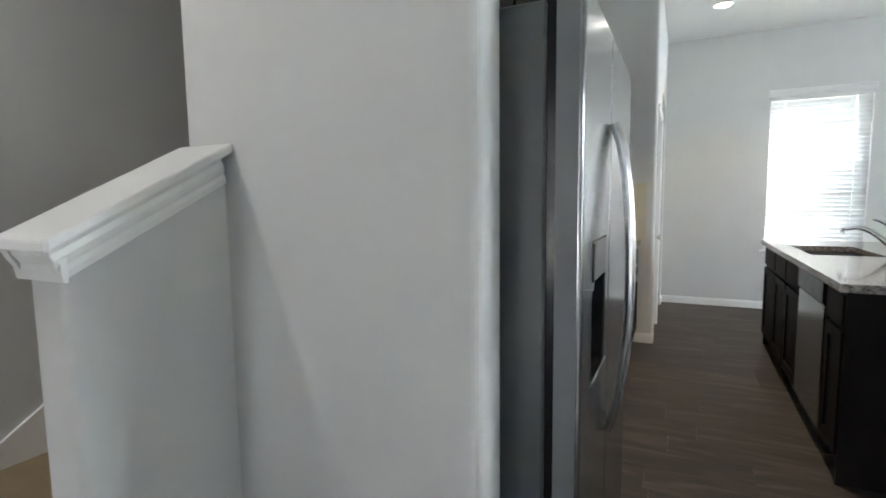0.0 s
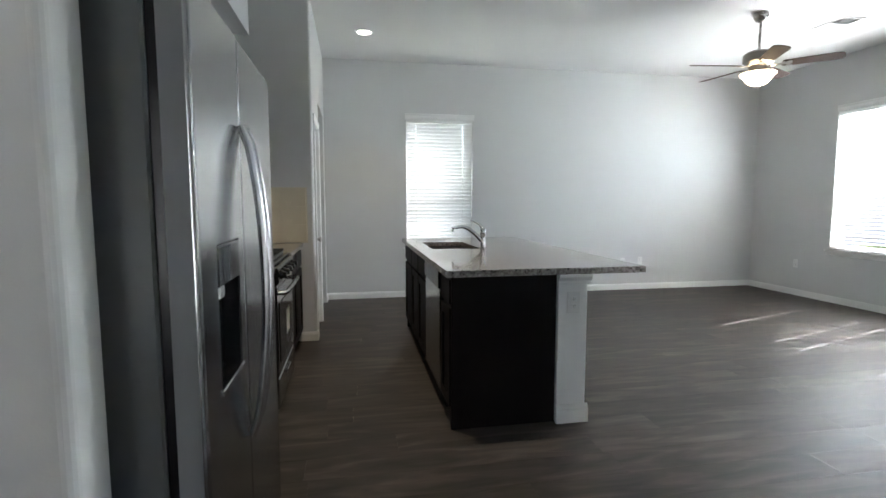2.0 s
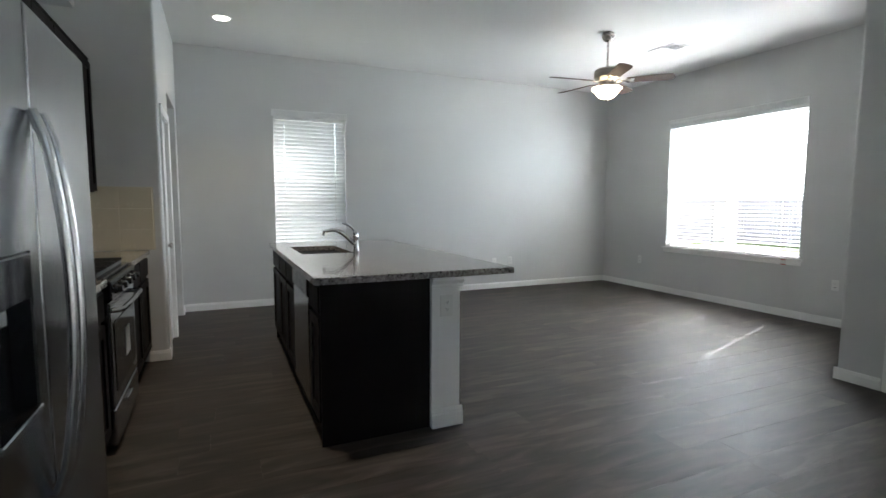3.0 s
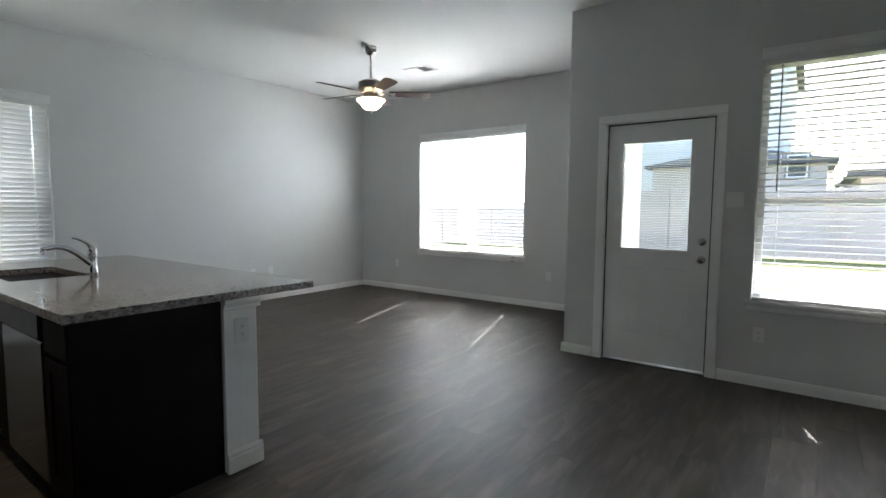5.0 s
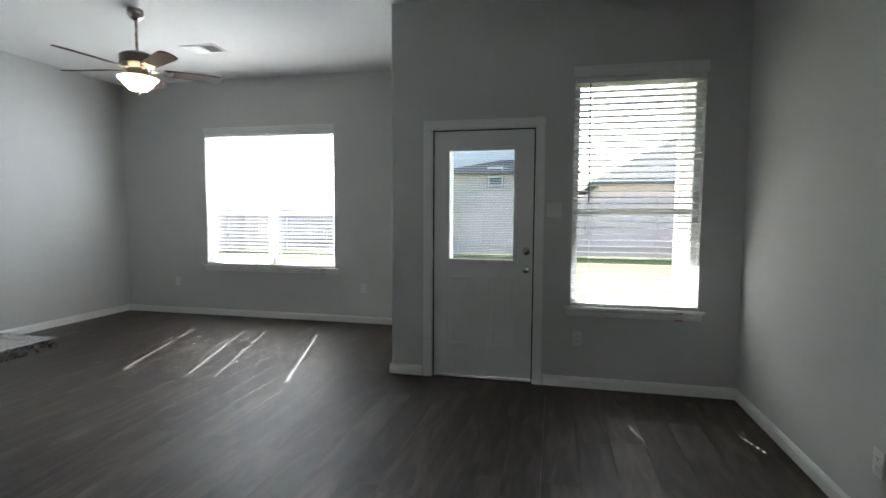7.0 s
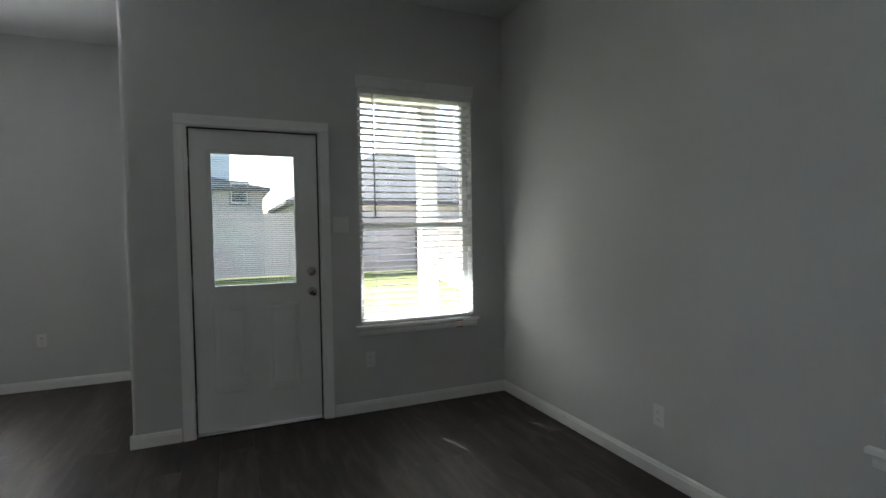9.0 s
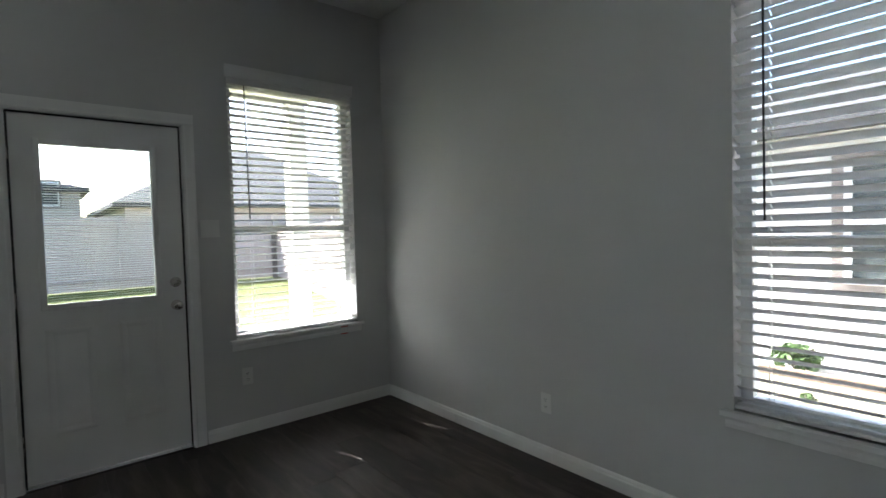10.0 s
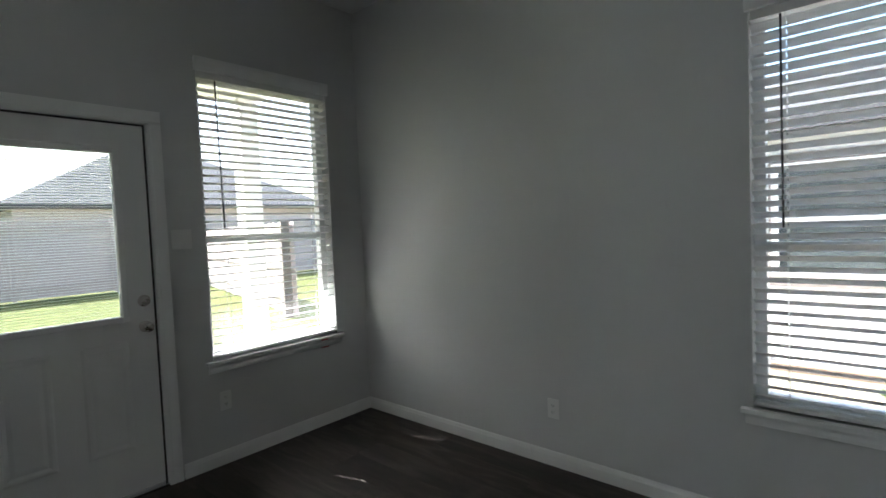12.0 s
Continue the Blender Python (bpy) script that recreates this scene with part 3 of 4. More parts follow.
def pantry_door():
    w, h = PD[1] - PD[0], PD[2]
    t = thing("door_2", "closed white panel pantry door with nickel knob", "door", pose(XP, PD[0], 0, 0, 0, 90), kind="structure")
    casing(t, 0.008, w - 0.008, h - 0.008, 0.06)
    part("jamb", boxes((0, 0.012, 0, 0.12, 0, h - 0.012), (w - 0.012, w, 0, 0.12, 0, h - 0.012), (0, w, 0, 0.12, h - 0.012, h)), TRIM, t)
    part("leaf", boxes((0.014, w - 0.014, 0.022, 0.057, 0.012, h - 0.016), bevel=0.002), DOORP, t)
    for z0, z1 in ((0.2, 0.85), (1.05, 1.88)):
        part("panel", boxes((0.11, w - 0.11, 0.016, 0.022, z0, z1), bevel=0.005), DOORP, t)
    part("knob", lathe(bmesh.new(), [(0.03, 0.022), (0.03, 0.014), (0.012, 0.010), (0.012, -0.02), (0.026, -0.03), (0.028, -0.04), (0.012, -0.05)], 18, (0.075, 0, 0.93), "y"), NICKEL, t, "satin nickel knob", True)


pantry_door()


# ---- kitchen ----
def refrigerator():
    x1, y0, y1, h, ym = -0.162, 1.272, 2.24, 1.745, 1.70
    t = thing("refrigerator", "stainless side-by-side refrigerator with dark dispenser and grey sides", "refrigerator")
    part("body", boxes((-0.90, x1 - 0.085, y0, y1, 0.03, h - 0.025), bevel=0.006), FRIDGESIDE, t, "grey textured cabinet")
    part("gasket", boxes((x1 - 0.086, x1 - 0.062, y0 + 0.012, ym - 0.008, 0.07, h - 0.02), (x1 - 0.086, x1 - 0.062, ym + 0.008, y1 - 0.012, 0.07, h - 0.02)), BLACK, t)
    part("grille", boxes((x1 - 0.10, x1 - 0.05, y0 + 0.01, y1 - 0.01, 0.012, 0.062), bevel=0.004), DARKPL, t)
    da, db, dz0, dz1 = 1.405, 1.632, 0.835, 1.19
    left = bmesh.new()
    for r in cells(y0, ym - 0.004, 0.065, h, [(da, db, dz0, dz1)]):
        box(left, x1 - 0.012, x1, r[0], r[1], r[2], r[3])
    bmesh.ops.remove_doubles(left, verts=left.verts, dist=1e-5)
    es = [e for e in left.edges if len(e.link_faces) == 2 and all(abs(v.co.x - x1) < 1e-4 for v in e.verts) and all(abs(v.co.y - y0) < 1e-4 for v in e.verts)]
    es += [e for e in left.edges if len(e.link_faces) == 2 and all(abs(v.co.x - x1) < 1e-4 for v in e.verts) and all(abs(v.co.y - ym + 0.004) < 1e-4 for v in e.verts)]
    bmesh.ops.bevel(left, geom=es, offset=0.009, segments=3, profile=0.5, affect="EDGES")
    core = bmesh.new()
    for r in cells(y0 + 0.001, ym - 0.005, 0.066, h - 0.001, [(da, db, dz0, dz1)]):
        box(core, x1 - 0.062, x1 - 0.0122, *r)
    d1 = part("door", left, STEEL, t, "stainless freezer door")
    part("door_edge", core, DOOREDGE, d1, "grey door edge")
    d2 = part("door", box(bmesh.new(), x1 - 0.016, x1, ym + 0.004, y1, 0.065, h, 0.006, 3), STEEL, t, "stainless fridge door")
    part("door_edge", boxes((x1 - 0.062, x1 - 0.0162, ym + 0.005, y1 - 0.001, 0.066, h - 0.001)), DOOREDGE, d2, "grey door edge")
    part("dispenser", boxes((x1 - 0.055, x1 - 0.045, da, db, dz0, dz1), (x1 - 0.045, x1 - 0.004, da, da + 0.006, dz0, dz1), (x1 - 0.045, x1 - 0.004, db - 0.006, db, dz0, dz1),
                            (x1 - 0.045, x1 - 0.004, da + 0.006, db - 0.006, dz1 - 0.006, dz1)), BLACK, d1, "black dispenser recess")
    part("control_panel", boxes((x1 - 0.044, x1 + 0.002, da + 0.006, db - 0.006, 1.085, dz1 - 0.006), bevel=0.003), BLACKGL, d1, "glossy black control panel")
    part("spout", boxes((x1 - 0.040, x1 - 0.012, 1.462, 1.518, 1.045, 1.085), bevel=0.004), STEEL2, d1)
    part("paddle", boxes((x1 - 0.044, x1 - 0.036, 1.465, 1.515, 0.95, 1.04), bevel=0.003), DARKPL, d1)
    part("drip_tray", boxes((x1 - 0.045, x1 + 0.006, da - 0.004, db + 0.004, dz0 - 0.014, dz0 + 0.004), bevel=0.003), STEEL2, d1)
    for y, d in ((1.668, d1), (1.738, d2)):
        pts, rad = [], []
        for i in range(17):
            s = i / 16
            z = 0.60 + s * 0.90
            pts.append((x1 + 0.010 + 0.052 * math.sin(math.pi * s) ** 0.6, y, z))
            rad.append(0.012)
        bm = tube(bmesh.new(), pts, rad, 12)
        part("handle", bm, STEEL2, d, "curved steel handle", True)
    part("hinge_cover", boxes((x1 - 0.10, x1 - 0.01, y0 + 0.01, y0 + 0.06, h, h + 0.018), (x1 - 0.10, x1 - 0.01, y1 - 0.06, y1 - 0.01, h, h + 0.018), bevel=0.004), DARKPL, t)
    return t


refrigerator()


def shaker(parent, name, x, side, y0, y1, z0, z1, mat, label=""):
    """A framed door or drawer front on the plane x, facing side."""
    s, w = side * 0.019, 0.055
    x0, x1 = sorted((x, x + s))
    xi0, xi1 = sorted((x, x + s * 0.45))
    if z1 - z0 < 0.2:
        return part(name, boxes((x0, x1, y0, y1, z0, z1), bevel=0.004), mat, parent, label)
    return part(name, boxes((x0, x1, y0, y0 + w, z0, z1), (x0, x1, y1 - w, y1, z0, z1), (x0, x1, y0 + w, y1 - w, z0, z0 + w), (x0, x1, y0 + w, y1 - w, z1 - w, z1),
                            (xi0, xi1, y0 + w, y1 - w, z0 + w, z1 - w)), mat, parent, label)


def base_cabinet(x_back, x_front, y0, y1, doors, drawer=True, label="dark espresso base cabinet under the granite worktop"):
    side = 1 if x_front > x_back else -1
    t = thing("base_cabinet", label, "cabinet", group="base cabinets")
    xa, xb = sorted((x_back, x_front))
    ta, tb = sorted((x_back, x_front - side * 0.07))
    part("body", boxes((xa, xb, y0 + 0.001, y1 - 0.001, 0.105, 0.876), (ta, tb, y0 + 0.001, y1 - 0.001, 0.0, 0.105)), ESPRESSO, t)
    g, n = 0.012, doors
    for i in range(n):
        a, b = y0 + (y1 - y0) * i / n + g, y0 + (y1 - y0) * (i + 1) / n - g
        if drawer:
            shaker(t, "drawer_front", x_front, side, a, b, 0.715, 0.855, ESPRESSO)
            shaker(t, "door", x_front, side, a, b, 0.125, 0.69, ESPRESSO)
        else:
            shaker(t, "door", x_front, side, a, b, 0.125, 0.855, ESPRESSO)
    return t


XC = -0.33
base_cabinet(XK, XC, 2.25, 3.165, 2)
base_cabinet(XK, XC, 3.945, YP, 2)
for a, b in ((2.245, 3.172), (3.94, YP - 0.002)):
    solid("countertop", boxes((XK + 0.002, XC + 0.035, a, b, 0.878, 0.915), bevel=0.004), GRANITE, "polished speckled grey granite worktop", "countertop")


def wall_cabinet(x0, x1, y0, y1, z0, z1, n):
    t = thing("wall_cabinet", "dark espresso wall cabinet with framed doors", "cabinet", group="wall cabinets")
    part("body", boxes((x0, x1, y0 + 0.001, y1 - 0.001, z0, z1)), ESPRESSO, t)
    for i in range(n):
        shaker(t, "door", x1, 1, y0 + (y1 - y0) * i / n + 0.006, y0 + (y1 - y0) * (i + 1) / n - 0.006, z0 + 0.01, z1 - 0.02, ESPRESSO)
    part("crown", boxes((x0, x1 + 0.012, y0 + 0.001, y1 - 0.001, z1, z1 + 0.02), bevel=0.005), ESPRESSO, t)


wall_cabinet(XK, -0.62, 1.26, 2.245, 1.80, 2.35, 2)
wall_cabinet(XK, -0.64, 2.25, 3.17, 1.37, 2.35, 2)
wall_cabinet(XK, -0.64, 3.175, 3.94, 1.80, 2.35, 2)
wall_cabinet(XK, -0.64, 3.945, YP - 0.003, 1.37, 2.35, 2)


def microwave():
    t = thing("microwave", "stainless over-range microwave under the wall cabinet", "microwave")
    part("body", boxes((XK + 0.002, -0.58, 3.18, 3.935, 1.39, 1.797), bevel=0.004), BLACK, t)
    part("door", boxes((-0.58, -0.56, 3.19, 3.74, 1.40, 1.79), bevel=0.004), STEEL, t)
    part("control_panel", boxes((-0.58, -0.565, 3.75, 3.93, 1.40, 1.79), bevel=0.003), BLACKGL, t)


def stove():
    x1, y0, y1 = -0.292, 3.180, 3.935
    t = thing("gas_range", "stainless gas range with black cast-iron grates", "stove")
    part("body", boxes((XK + 0.004, x1 - 0.05, y0, y1, 0.03, 0.90), bevel=0.003), BLACK, t, "black side panels")
    for y in (y0 + 0.06, y1 - 0.06):
        part("foot", lathe(bmesh.new(), [(0.02, 0.0), (0.02, 0.03)], 10, (x1 - 0.12, y, 0)), DARKPL, t)
    part("cooktop", boxes((XK + 0.004, x1 - 0.02, y0, y1, 0.90, 0.918), bevel=0.004), BLACK, t)
    part("control_panel", boxes((x1 - 0.05, x1 + 0.012, y0, y1, 0.80, 0.90), bevel=0.008), BLACK, t, "black enamel control panel")
    for i in range(5):
        part("knob", lathe(bmesh.new(), [(0.026, x1 + 0.012), (0.026, x1 + 0.020), (0.021, x1 + 0.024), (0.019, x1 + 0.044), (0.015, x1 + 0.048)], 16, (0, y0 + 0.09 + i * 0.144, 0.85), "x"), BLACK, t, "black control knob", True)
    d = part("oven_door", boxes((x1 - 0.05, x1, y0 + 0.004, y1 - 0.004, 0.245, 0.79), bevel=0.006), STEEL, t, "stainless oven door")
    part("oven_window", boxes((x1, x1 + 0.004, y0 + 0.065, y1 - 0.065, 0.315, 0.675), bevel=0.0015), BLACKGL, d, "dark glass oven window")
    part("sticker", boxes((x1 + 0.004, x1 + 0.005, y0 + 0.36, y0 + 0.50, 0.42, 0.58)), PLASTIC, d, "white paper sticker")
    part("handle", tube(bmesh.new(), [(x1, y0 + 0.05, 0.745), (x1 + 0.034, y0 + 0.056, 0.745), (x1 + 0.046, y0 + 0.08, 0.745), (x1 + 0.05, (y0 + y1) / 2, 0.745), (x1 + 0.046, y1 - 0.08, 0.745), (x1 + 0.034, y1 - 0.056, 0.745), (x1, y1 - 0.05, 0.745)], 0.014, 12), STEEL2, d, "", True)
    w = part("drawer", boxes((x1 - 0.05, x1, y0 + 0.004, y1 - 0.004, 0.045, 0.235), bevel=0.006), STEEL, t, "stainless storage drawer")
    part("badge", boxes((x1, x1 + 0.012, y0 + 0.30, y0 + 0.46, 0.175, 0.195), bevel=0.002), STEEL2, w)
    for a in (y0 + 0.03, y0 + 0.265, y0 + 0.50):
        bm = bmesh.new()
        for k in range(4):
            yy = a + k * 0.0733
            box(bm, XK + 0.08, x1 - 0.05, yy - 0.006, yy + 0.006, 0.938, 0.952)
        for xx in (XK + 0.08, -0.62, x1 - 0.06):
            box(bm, xx - 0.006, xx + 0.006, a - 0.006, a + 0.226, 0.9181, 0.9379)
        part("grate", bm, IRON, t, "black cast-iron grate")
    part("backguard", boxes((XK + 0.004, XK + 0.05, y0, y1, 0.918, 0.99), bevel=0.004), STEEL, t)


microwave()
stove()


def splash():
    """Large pale tiles on the kitchen wall and on the pantry's side."""
    t = thing("backsplash", "pale beige tile backsplash above the worktop", "backsplash", kind="structure")
    part("grout", boxes((XK + 0.0005, XK + 0.004, 2.2, YP - 0.006, 0.916, 1.368), (XK + 0.004, XP - 0.06, YP - 0.004, YP - 0.0005, 0.916, 1.417)), GROUT, t)
    th = 0.1635
    mesh_b = to_mesh("tile", boxes((-0.1135 + 0.001, 0.1135 - 0.001, -0.0025, 0.0025, -th / 2 + 0.001, th / 2 - 0.001), bevel=0.001), TILE)
    for r in range(3):
        for i in range(3):
            piece("tile", mesh_b, t, pose(XK + 0.01 + 0.1135 + i * 0.227, YP - 0.0065, 0.918 + (r + 0.5) * 0.1655, 0, 0, 0))


splash()


def island():
    x0, x1, y0, y1 = 0.695, 1.30, 2.835, 5.20
    # cabinets face the aisle, at low x
    parts = [(y0 + 0.012, 3.14, 1), (3.755, 4.66, 2), (4.66, y1 - 0.012, 1)]
    for a, b, n in parts:
        base_cabinet(x1 - 0.004, x0, a, b, n, label="dark espresso island cabinet with drawer and framed door")
    solid("end_panel", boxes((x0 - 0.012, x1 - 0.002, y0 - 0.008, y0 + 0.010, 0.0, 0.877), bevel=0.002), ESPRESSO, "dark espresso island end panel", "panel")
    solid("end_panel", boxes((x0, x1 - 0.002, y1 - 0.010, y1 + 0.008, 0.0, 0.877), bevel=0.002), ESPRESSO, "dark espresso island end panel", "panel")
    d = thing("dishwasher", "stainless dishwasher built into the dark island", "dishwasher")
    part("body", boxes((x0 + 0.02, x1 - 0.006, 3.145, 3.75, 0.0, 0.876)), BLACK, d)
    dw = part("door", boxes((x0 - 0.022, x0 + 0.02, 3.15, 3.745, 0.115, 0.745), bevel=0.006), STEEL, d, "stainless door")
    part("control_panel", boxes((x0 - 0.03, x0 + 0.02, 3.15, 3.745, 0.752, 0.872), bevel=0.008), BLACK, d, "black control strip")
    w = thing("island_wall", "white painted half wall with baseboard under the island top", "half wall")
    part("wall", boxes((x1, 1.478, y0 - 0.028, y1, 0.0, 0.877), bevel=0.003), TRIM, w)
    bbp = [(0, 0), (0.016, 0), (0.016, 0.075), (0.011, 0.084), (0.011, 0.094), (0.004, 0.108), (0, 0.11)]
    part("baseboard", extrude_profile(bmesh.new(), bbp, (x1 - 0.002, y0 - 0.028, 0), (1.478 + 0.016, y0 - 0.028, 0), (0, -1, 0)), TRIM, w)
    part("baseboard", extrude_profile(bmesh.new(), bbp, (1.478, y0 - 0.028, 0), (1.478, y1, 0), (1, 0, 0)), TRIM, w)
    cap = [(0, 0), (0.006, 0.004), (0.006, 0.018), (0.014, 0.03), (0.022, 0.04), (0.022, 0.056), (0, 0.056)]
    part("crown", extrude_profile(bmesh.new(), cap, (x1 - 0.002, y0 - 0.028, 0.821), (1.478 + 0.02, y0 - 0.028, 0.821), (0, -1, 0)), TRIM, w)
    part("crown", extrude_profile(bmesh.new(), cap, (1.478, y0 - 0.028, 0.821), (1.478, y1, 0.821), (1, 0, 0)), TRIM, w)
    # slab with the sink's cut-out
    s0, s1, s2, s3 = 0.775, 1.155, 4.02, 4.70
    bm = bmesh.new()
    X, Y = (0.648, s0, s1, 1.832), (2.79, s2, s3, 5.235)
    for i in range(3):
        for j in range(3):
            if (i, j) != (1, 1):
                box(bm, X[i], X[i + 1], Y[j], Y[j + 1], 0.878, 0.915)
    bmesh.ops.remove_doubles(bm, verts=bm.verts, dist=1e-5)
    inner = [f for f in bm.faces if len(f.verts) == 4 and not all(len(e.link_faces) == 2 for e in f.edges) and abs(f.normal.z) < 0.5]
    inner = [f for f in inner if all(len(e.link_faces) > 2 for e in f.edges)]
    bmesh.ops.delete(bm, geom=inner, context="FACES_ONLY")
    solid("island_worktop", bm, GRANITE, "polished speckled grey granite island top with sink cut-out", "countertop")
    k = thing("kitchen_sink", "undermount stainless steel sink basin", "sink")
    part("basin", boxes((s0 - 0.012, s1 + 0.012, s2 - 0.012, s3 + 0.012, 0.69, 0.694), (s0 - 0.012, s0 - 0.008, s2 - 0.012, s3 + 0.012, 0.694, 0.8778),
                        (s1 + 0.008, s1 + 0.012, s2 - 0.012, s3 + 0.012, 0.694, 0.8778), (s0 - 0.008, s1 + 0.008, s2 - 0.012, s2 - 0.008, 0.694, 0.8778),
                        (s0 - 0.008, s1 + 0.008, s3 + 0.008, s3 + 0.012, 0.694, 0.8778)), STEEL2, k)
    part("drain", lathe(bmesh.new(), [(0.045, 0.694), (0.045, 0.697), (0.03, 0.6975)], 18, ((s0 + s1) / 2, (s2 + s3) / 2, 0)), CHROME, k)
    f = thing("kitchen_faucet", "chrome single-lever kitchen faucet behind the sink", "faucet", pose(1.205, 4.13, 0.915))
    part("base", lathe(bmesh.new(), [(0.028, 0), (0.028, 0.008), (0.024, 0.014), (0.022, 0.10), (0.026, 0.115), (0.024, 0.15), (0.010, 0.165)], 20), CHROME, f, "", True)
    pts, rad = [], []
    for i in range(13):
        s = i / 12
        pts.append((-0.01 - 0.235 * s, 0.02 * s, 0.055 + 0.115 * math.sin(min(1.0, s * 1.12) * math.pi * 0.62)))
        rad.append(0.017 - 0.004 * s)
    pts.append((-0.25, 0.021, pts[-1][2] - 0.035))
    rad.append(0.013)
    part("spout", tube(bmesh.new(), pts, rad, 12), CHROME, f, "", True)
    part("lever", tube(bmesh.new(), [(0, 0, 0.15), (-0.025, 0, 0.185), (-0.075, 0, 0.215), (-0.105, 0, 0.222)], [0.014, 0.010, 0.008, 0.007], 10), CHROME, f, "", True)


island()


# ---- stairs by the entry ----
def stairs():
    slope = 0.5
    t = thing("stair_half_wall", "grey half wall beside the stairs with sloping white cap", "half wall")
    ya, yb, za = 0.716, 1.115, 1.165
    bm = bmesh.new()
    prof = [(ya, 0), (yb, 0), (yb, za + (yb - ya) * slope), (ya, za)]
    lo = [bm.verts.new((-1.19, y, z)) for y, z in prof]
    hi = [bm.verts.new((-1.062, y, z)) for y, z in prof]
    for i in range(4):
        bm.faces.new((lo[i], lo[(i + 1) % 4], hi[(i + 1) % 4], hi[i]))
    bm.faces.new(lo)
    bm.faces.new(hi)
    bmesh.ops.recalc_face_normals(bm, faces=bm.faces)
    es = [e for e in bm.edges if all(abs(v.co.y - ya) < 1e-4 for v in e.verts) and abs(e.verts[0].co.z - e.verts[1].co.z) > 0.5]
    bmesh.ops.bevel(bm, geom=es, offset=0.02, segments=4, profile=0.5, affect="EDGES")
    part("wall", bm, PAINT, t, smooth=True)
    cap = [(-0.004, 0.0), (0.008, 0.0), (0.012, 0.014), (0.012, 0.026), (0.018, 0.034), (0.024, 0.046), (0.024, 0.060), (0.030, 0.068), (-0.004, 0.068)]
    e = 0.03
    up = Vector((0, -slope, 1)).normalized()
    for x, sd in ((-1.062, 1), (-1.19, -1)):
        part("cap_moulding", extrude_profile(bmesh.new(), cap, (x, ya - 0.004, za - 0.022), (x, yb, za + (yb - ya) * slope - 0.02), (sd, 0, 0), up), TRIM, t)
    bm = bmesh.new()
    y0 = ya - e - 0.012
    z0, z1 = za + (y0 - ya) * slope + 0.0565, za + (yb - ya) * slope + 0.0565
    vs = [bm.verts.new((x, y, z)) for x in (-1.228, -1.024) for y, z in ((y0, z0), (yb, z1), (yb, z1 + 0.026), (y0, z0 + 0.026))]
    for q in ((0, 1, 2, 3), (7, 6, 5, 4), (0, 4, 5, 1), (1, 5, 6, 2), (2, 6, 7, 3), (3, 7, 4, 0)):
        bm.faces.new([vs[i] for i in q])
    bmesh.ops.recalc_face_normals(bm, faces=bm.faces)
    bmesh.ops.bevel(bm, geom=list(bm.edges), offset=0.006, segments=2, profile=0.5, affect="EDGES")
    part("cap", bm, TRIM, t, "white painted cap")
    capf = [(0.0, 0.0), (0.008, 0.0), (0.012, 0.018), (0.012, 0.034), (0.018, 0.042), (0.026, 0.052), (0.026, 0.062), (0.0, 0.062)]
    part("cap_moulding", extrude_profile(bmesh.new(), capf, (-1.212, ya, za - 0.024), (-1.040, ya, za - 0.024), (0, -1, 0)), TRIM, t)
    s = thing("staircase", "stairs covered in tan carpet going up between grey walls", "stairs")
    rise, run, y = 0.175, 0.28, 0.62
    for i in range(10):
        part("step", box(bmesh.new(), -2.148, -1.192, y + i * run - 0.02, y + (i + 1) * run, i * rise if i == 0 else i * rise - 0.05, (i + 1) * rise, 0.015, 3), CARPET, s)
    bm = bmesh.new()
    pr = [(0.35, 0.0), (0.62, 0.0), (0.62 + 10 * run, 10 * rise), (0.62 + 10 * run, 10 * rise + 0.20), (0.55, 0.16), (0.35, 0.10)]
    a = [bm.verts.new((-2.149, p, q)) for p, q in pr]
    b = [bm.verts.new((-2.133, p, q)) for p, q in pr]
    for i in range(len(pr)):
        bm.faces.new((a[i], a[(i + 1) % 6], b[(i + 1) % 6], b[i]))
    bm.faces.new(a)
    bm.faces.new(b)
    bmesh.ops.recalc_face_normals(bm, faces=bm.faces)
    part("skirt_board", bm, TRIM, s, "white skirt board")


stairs()


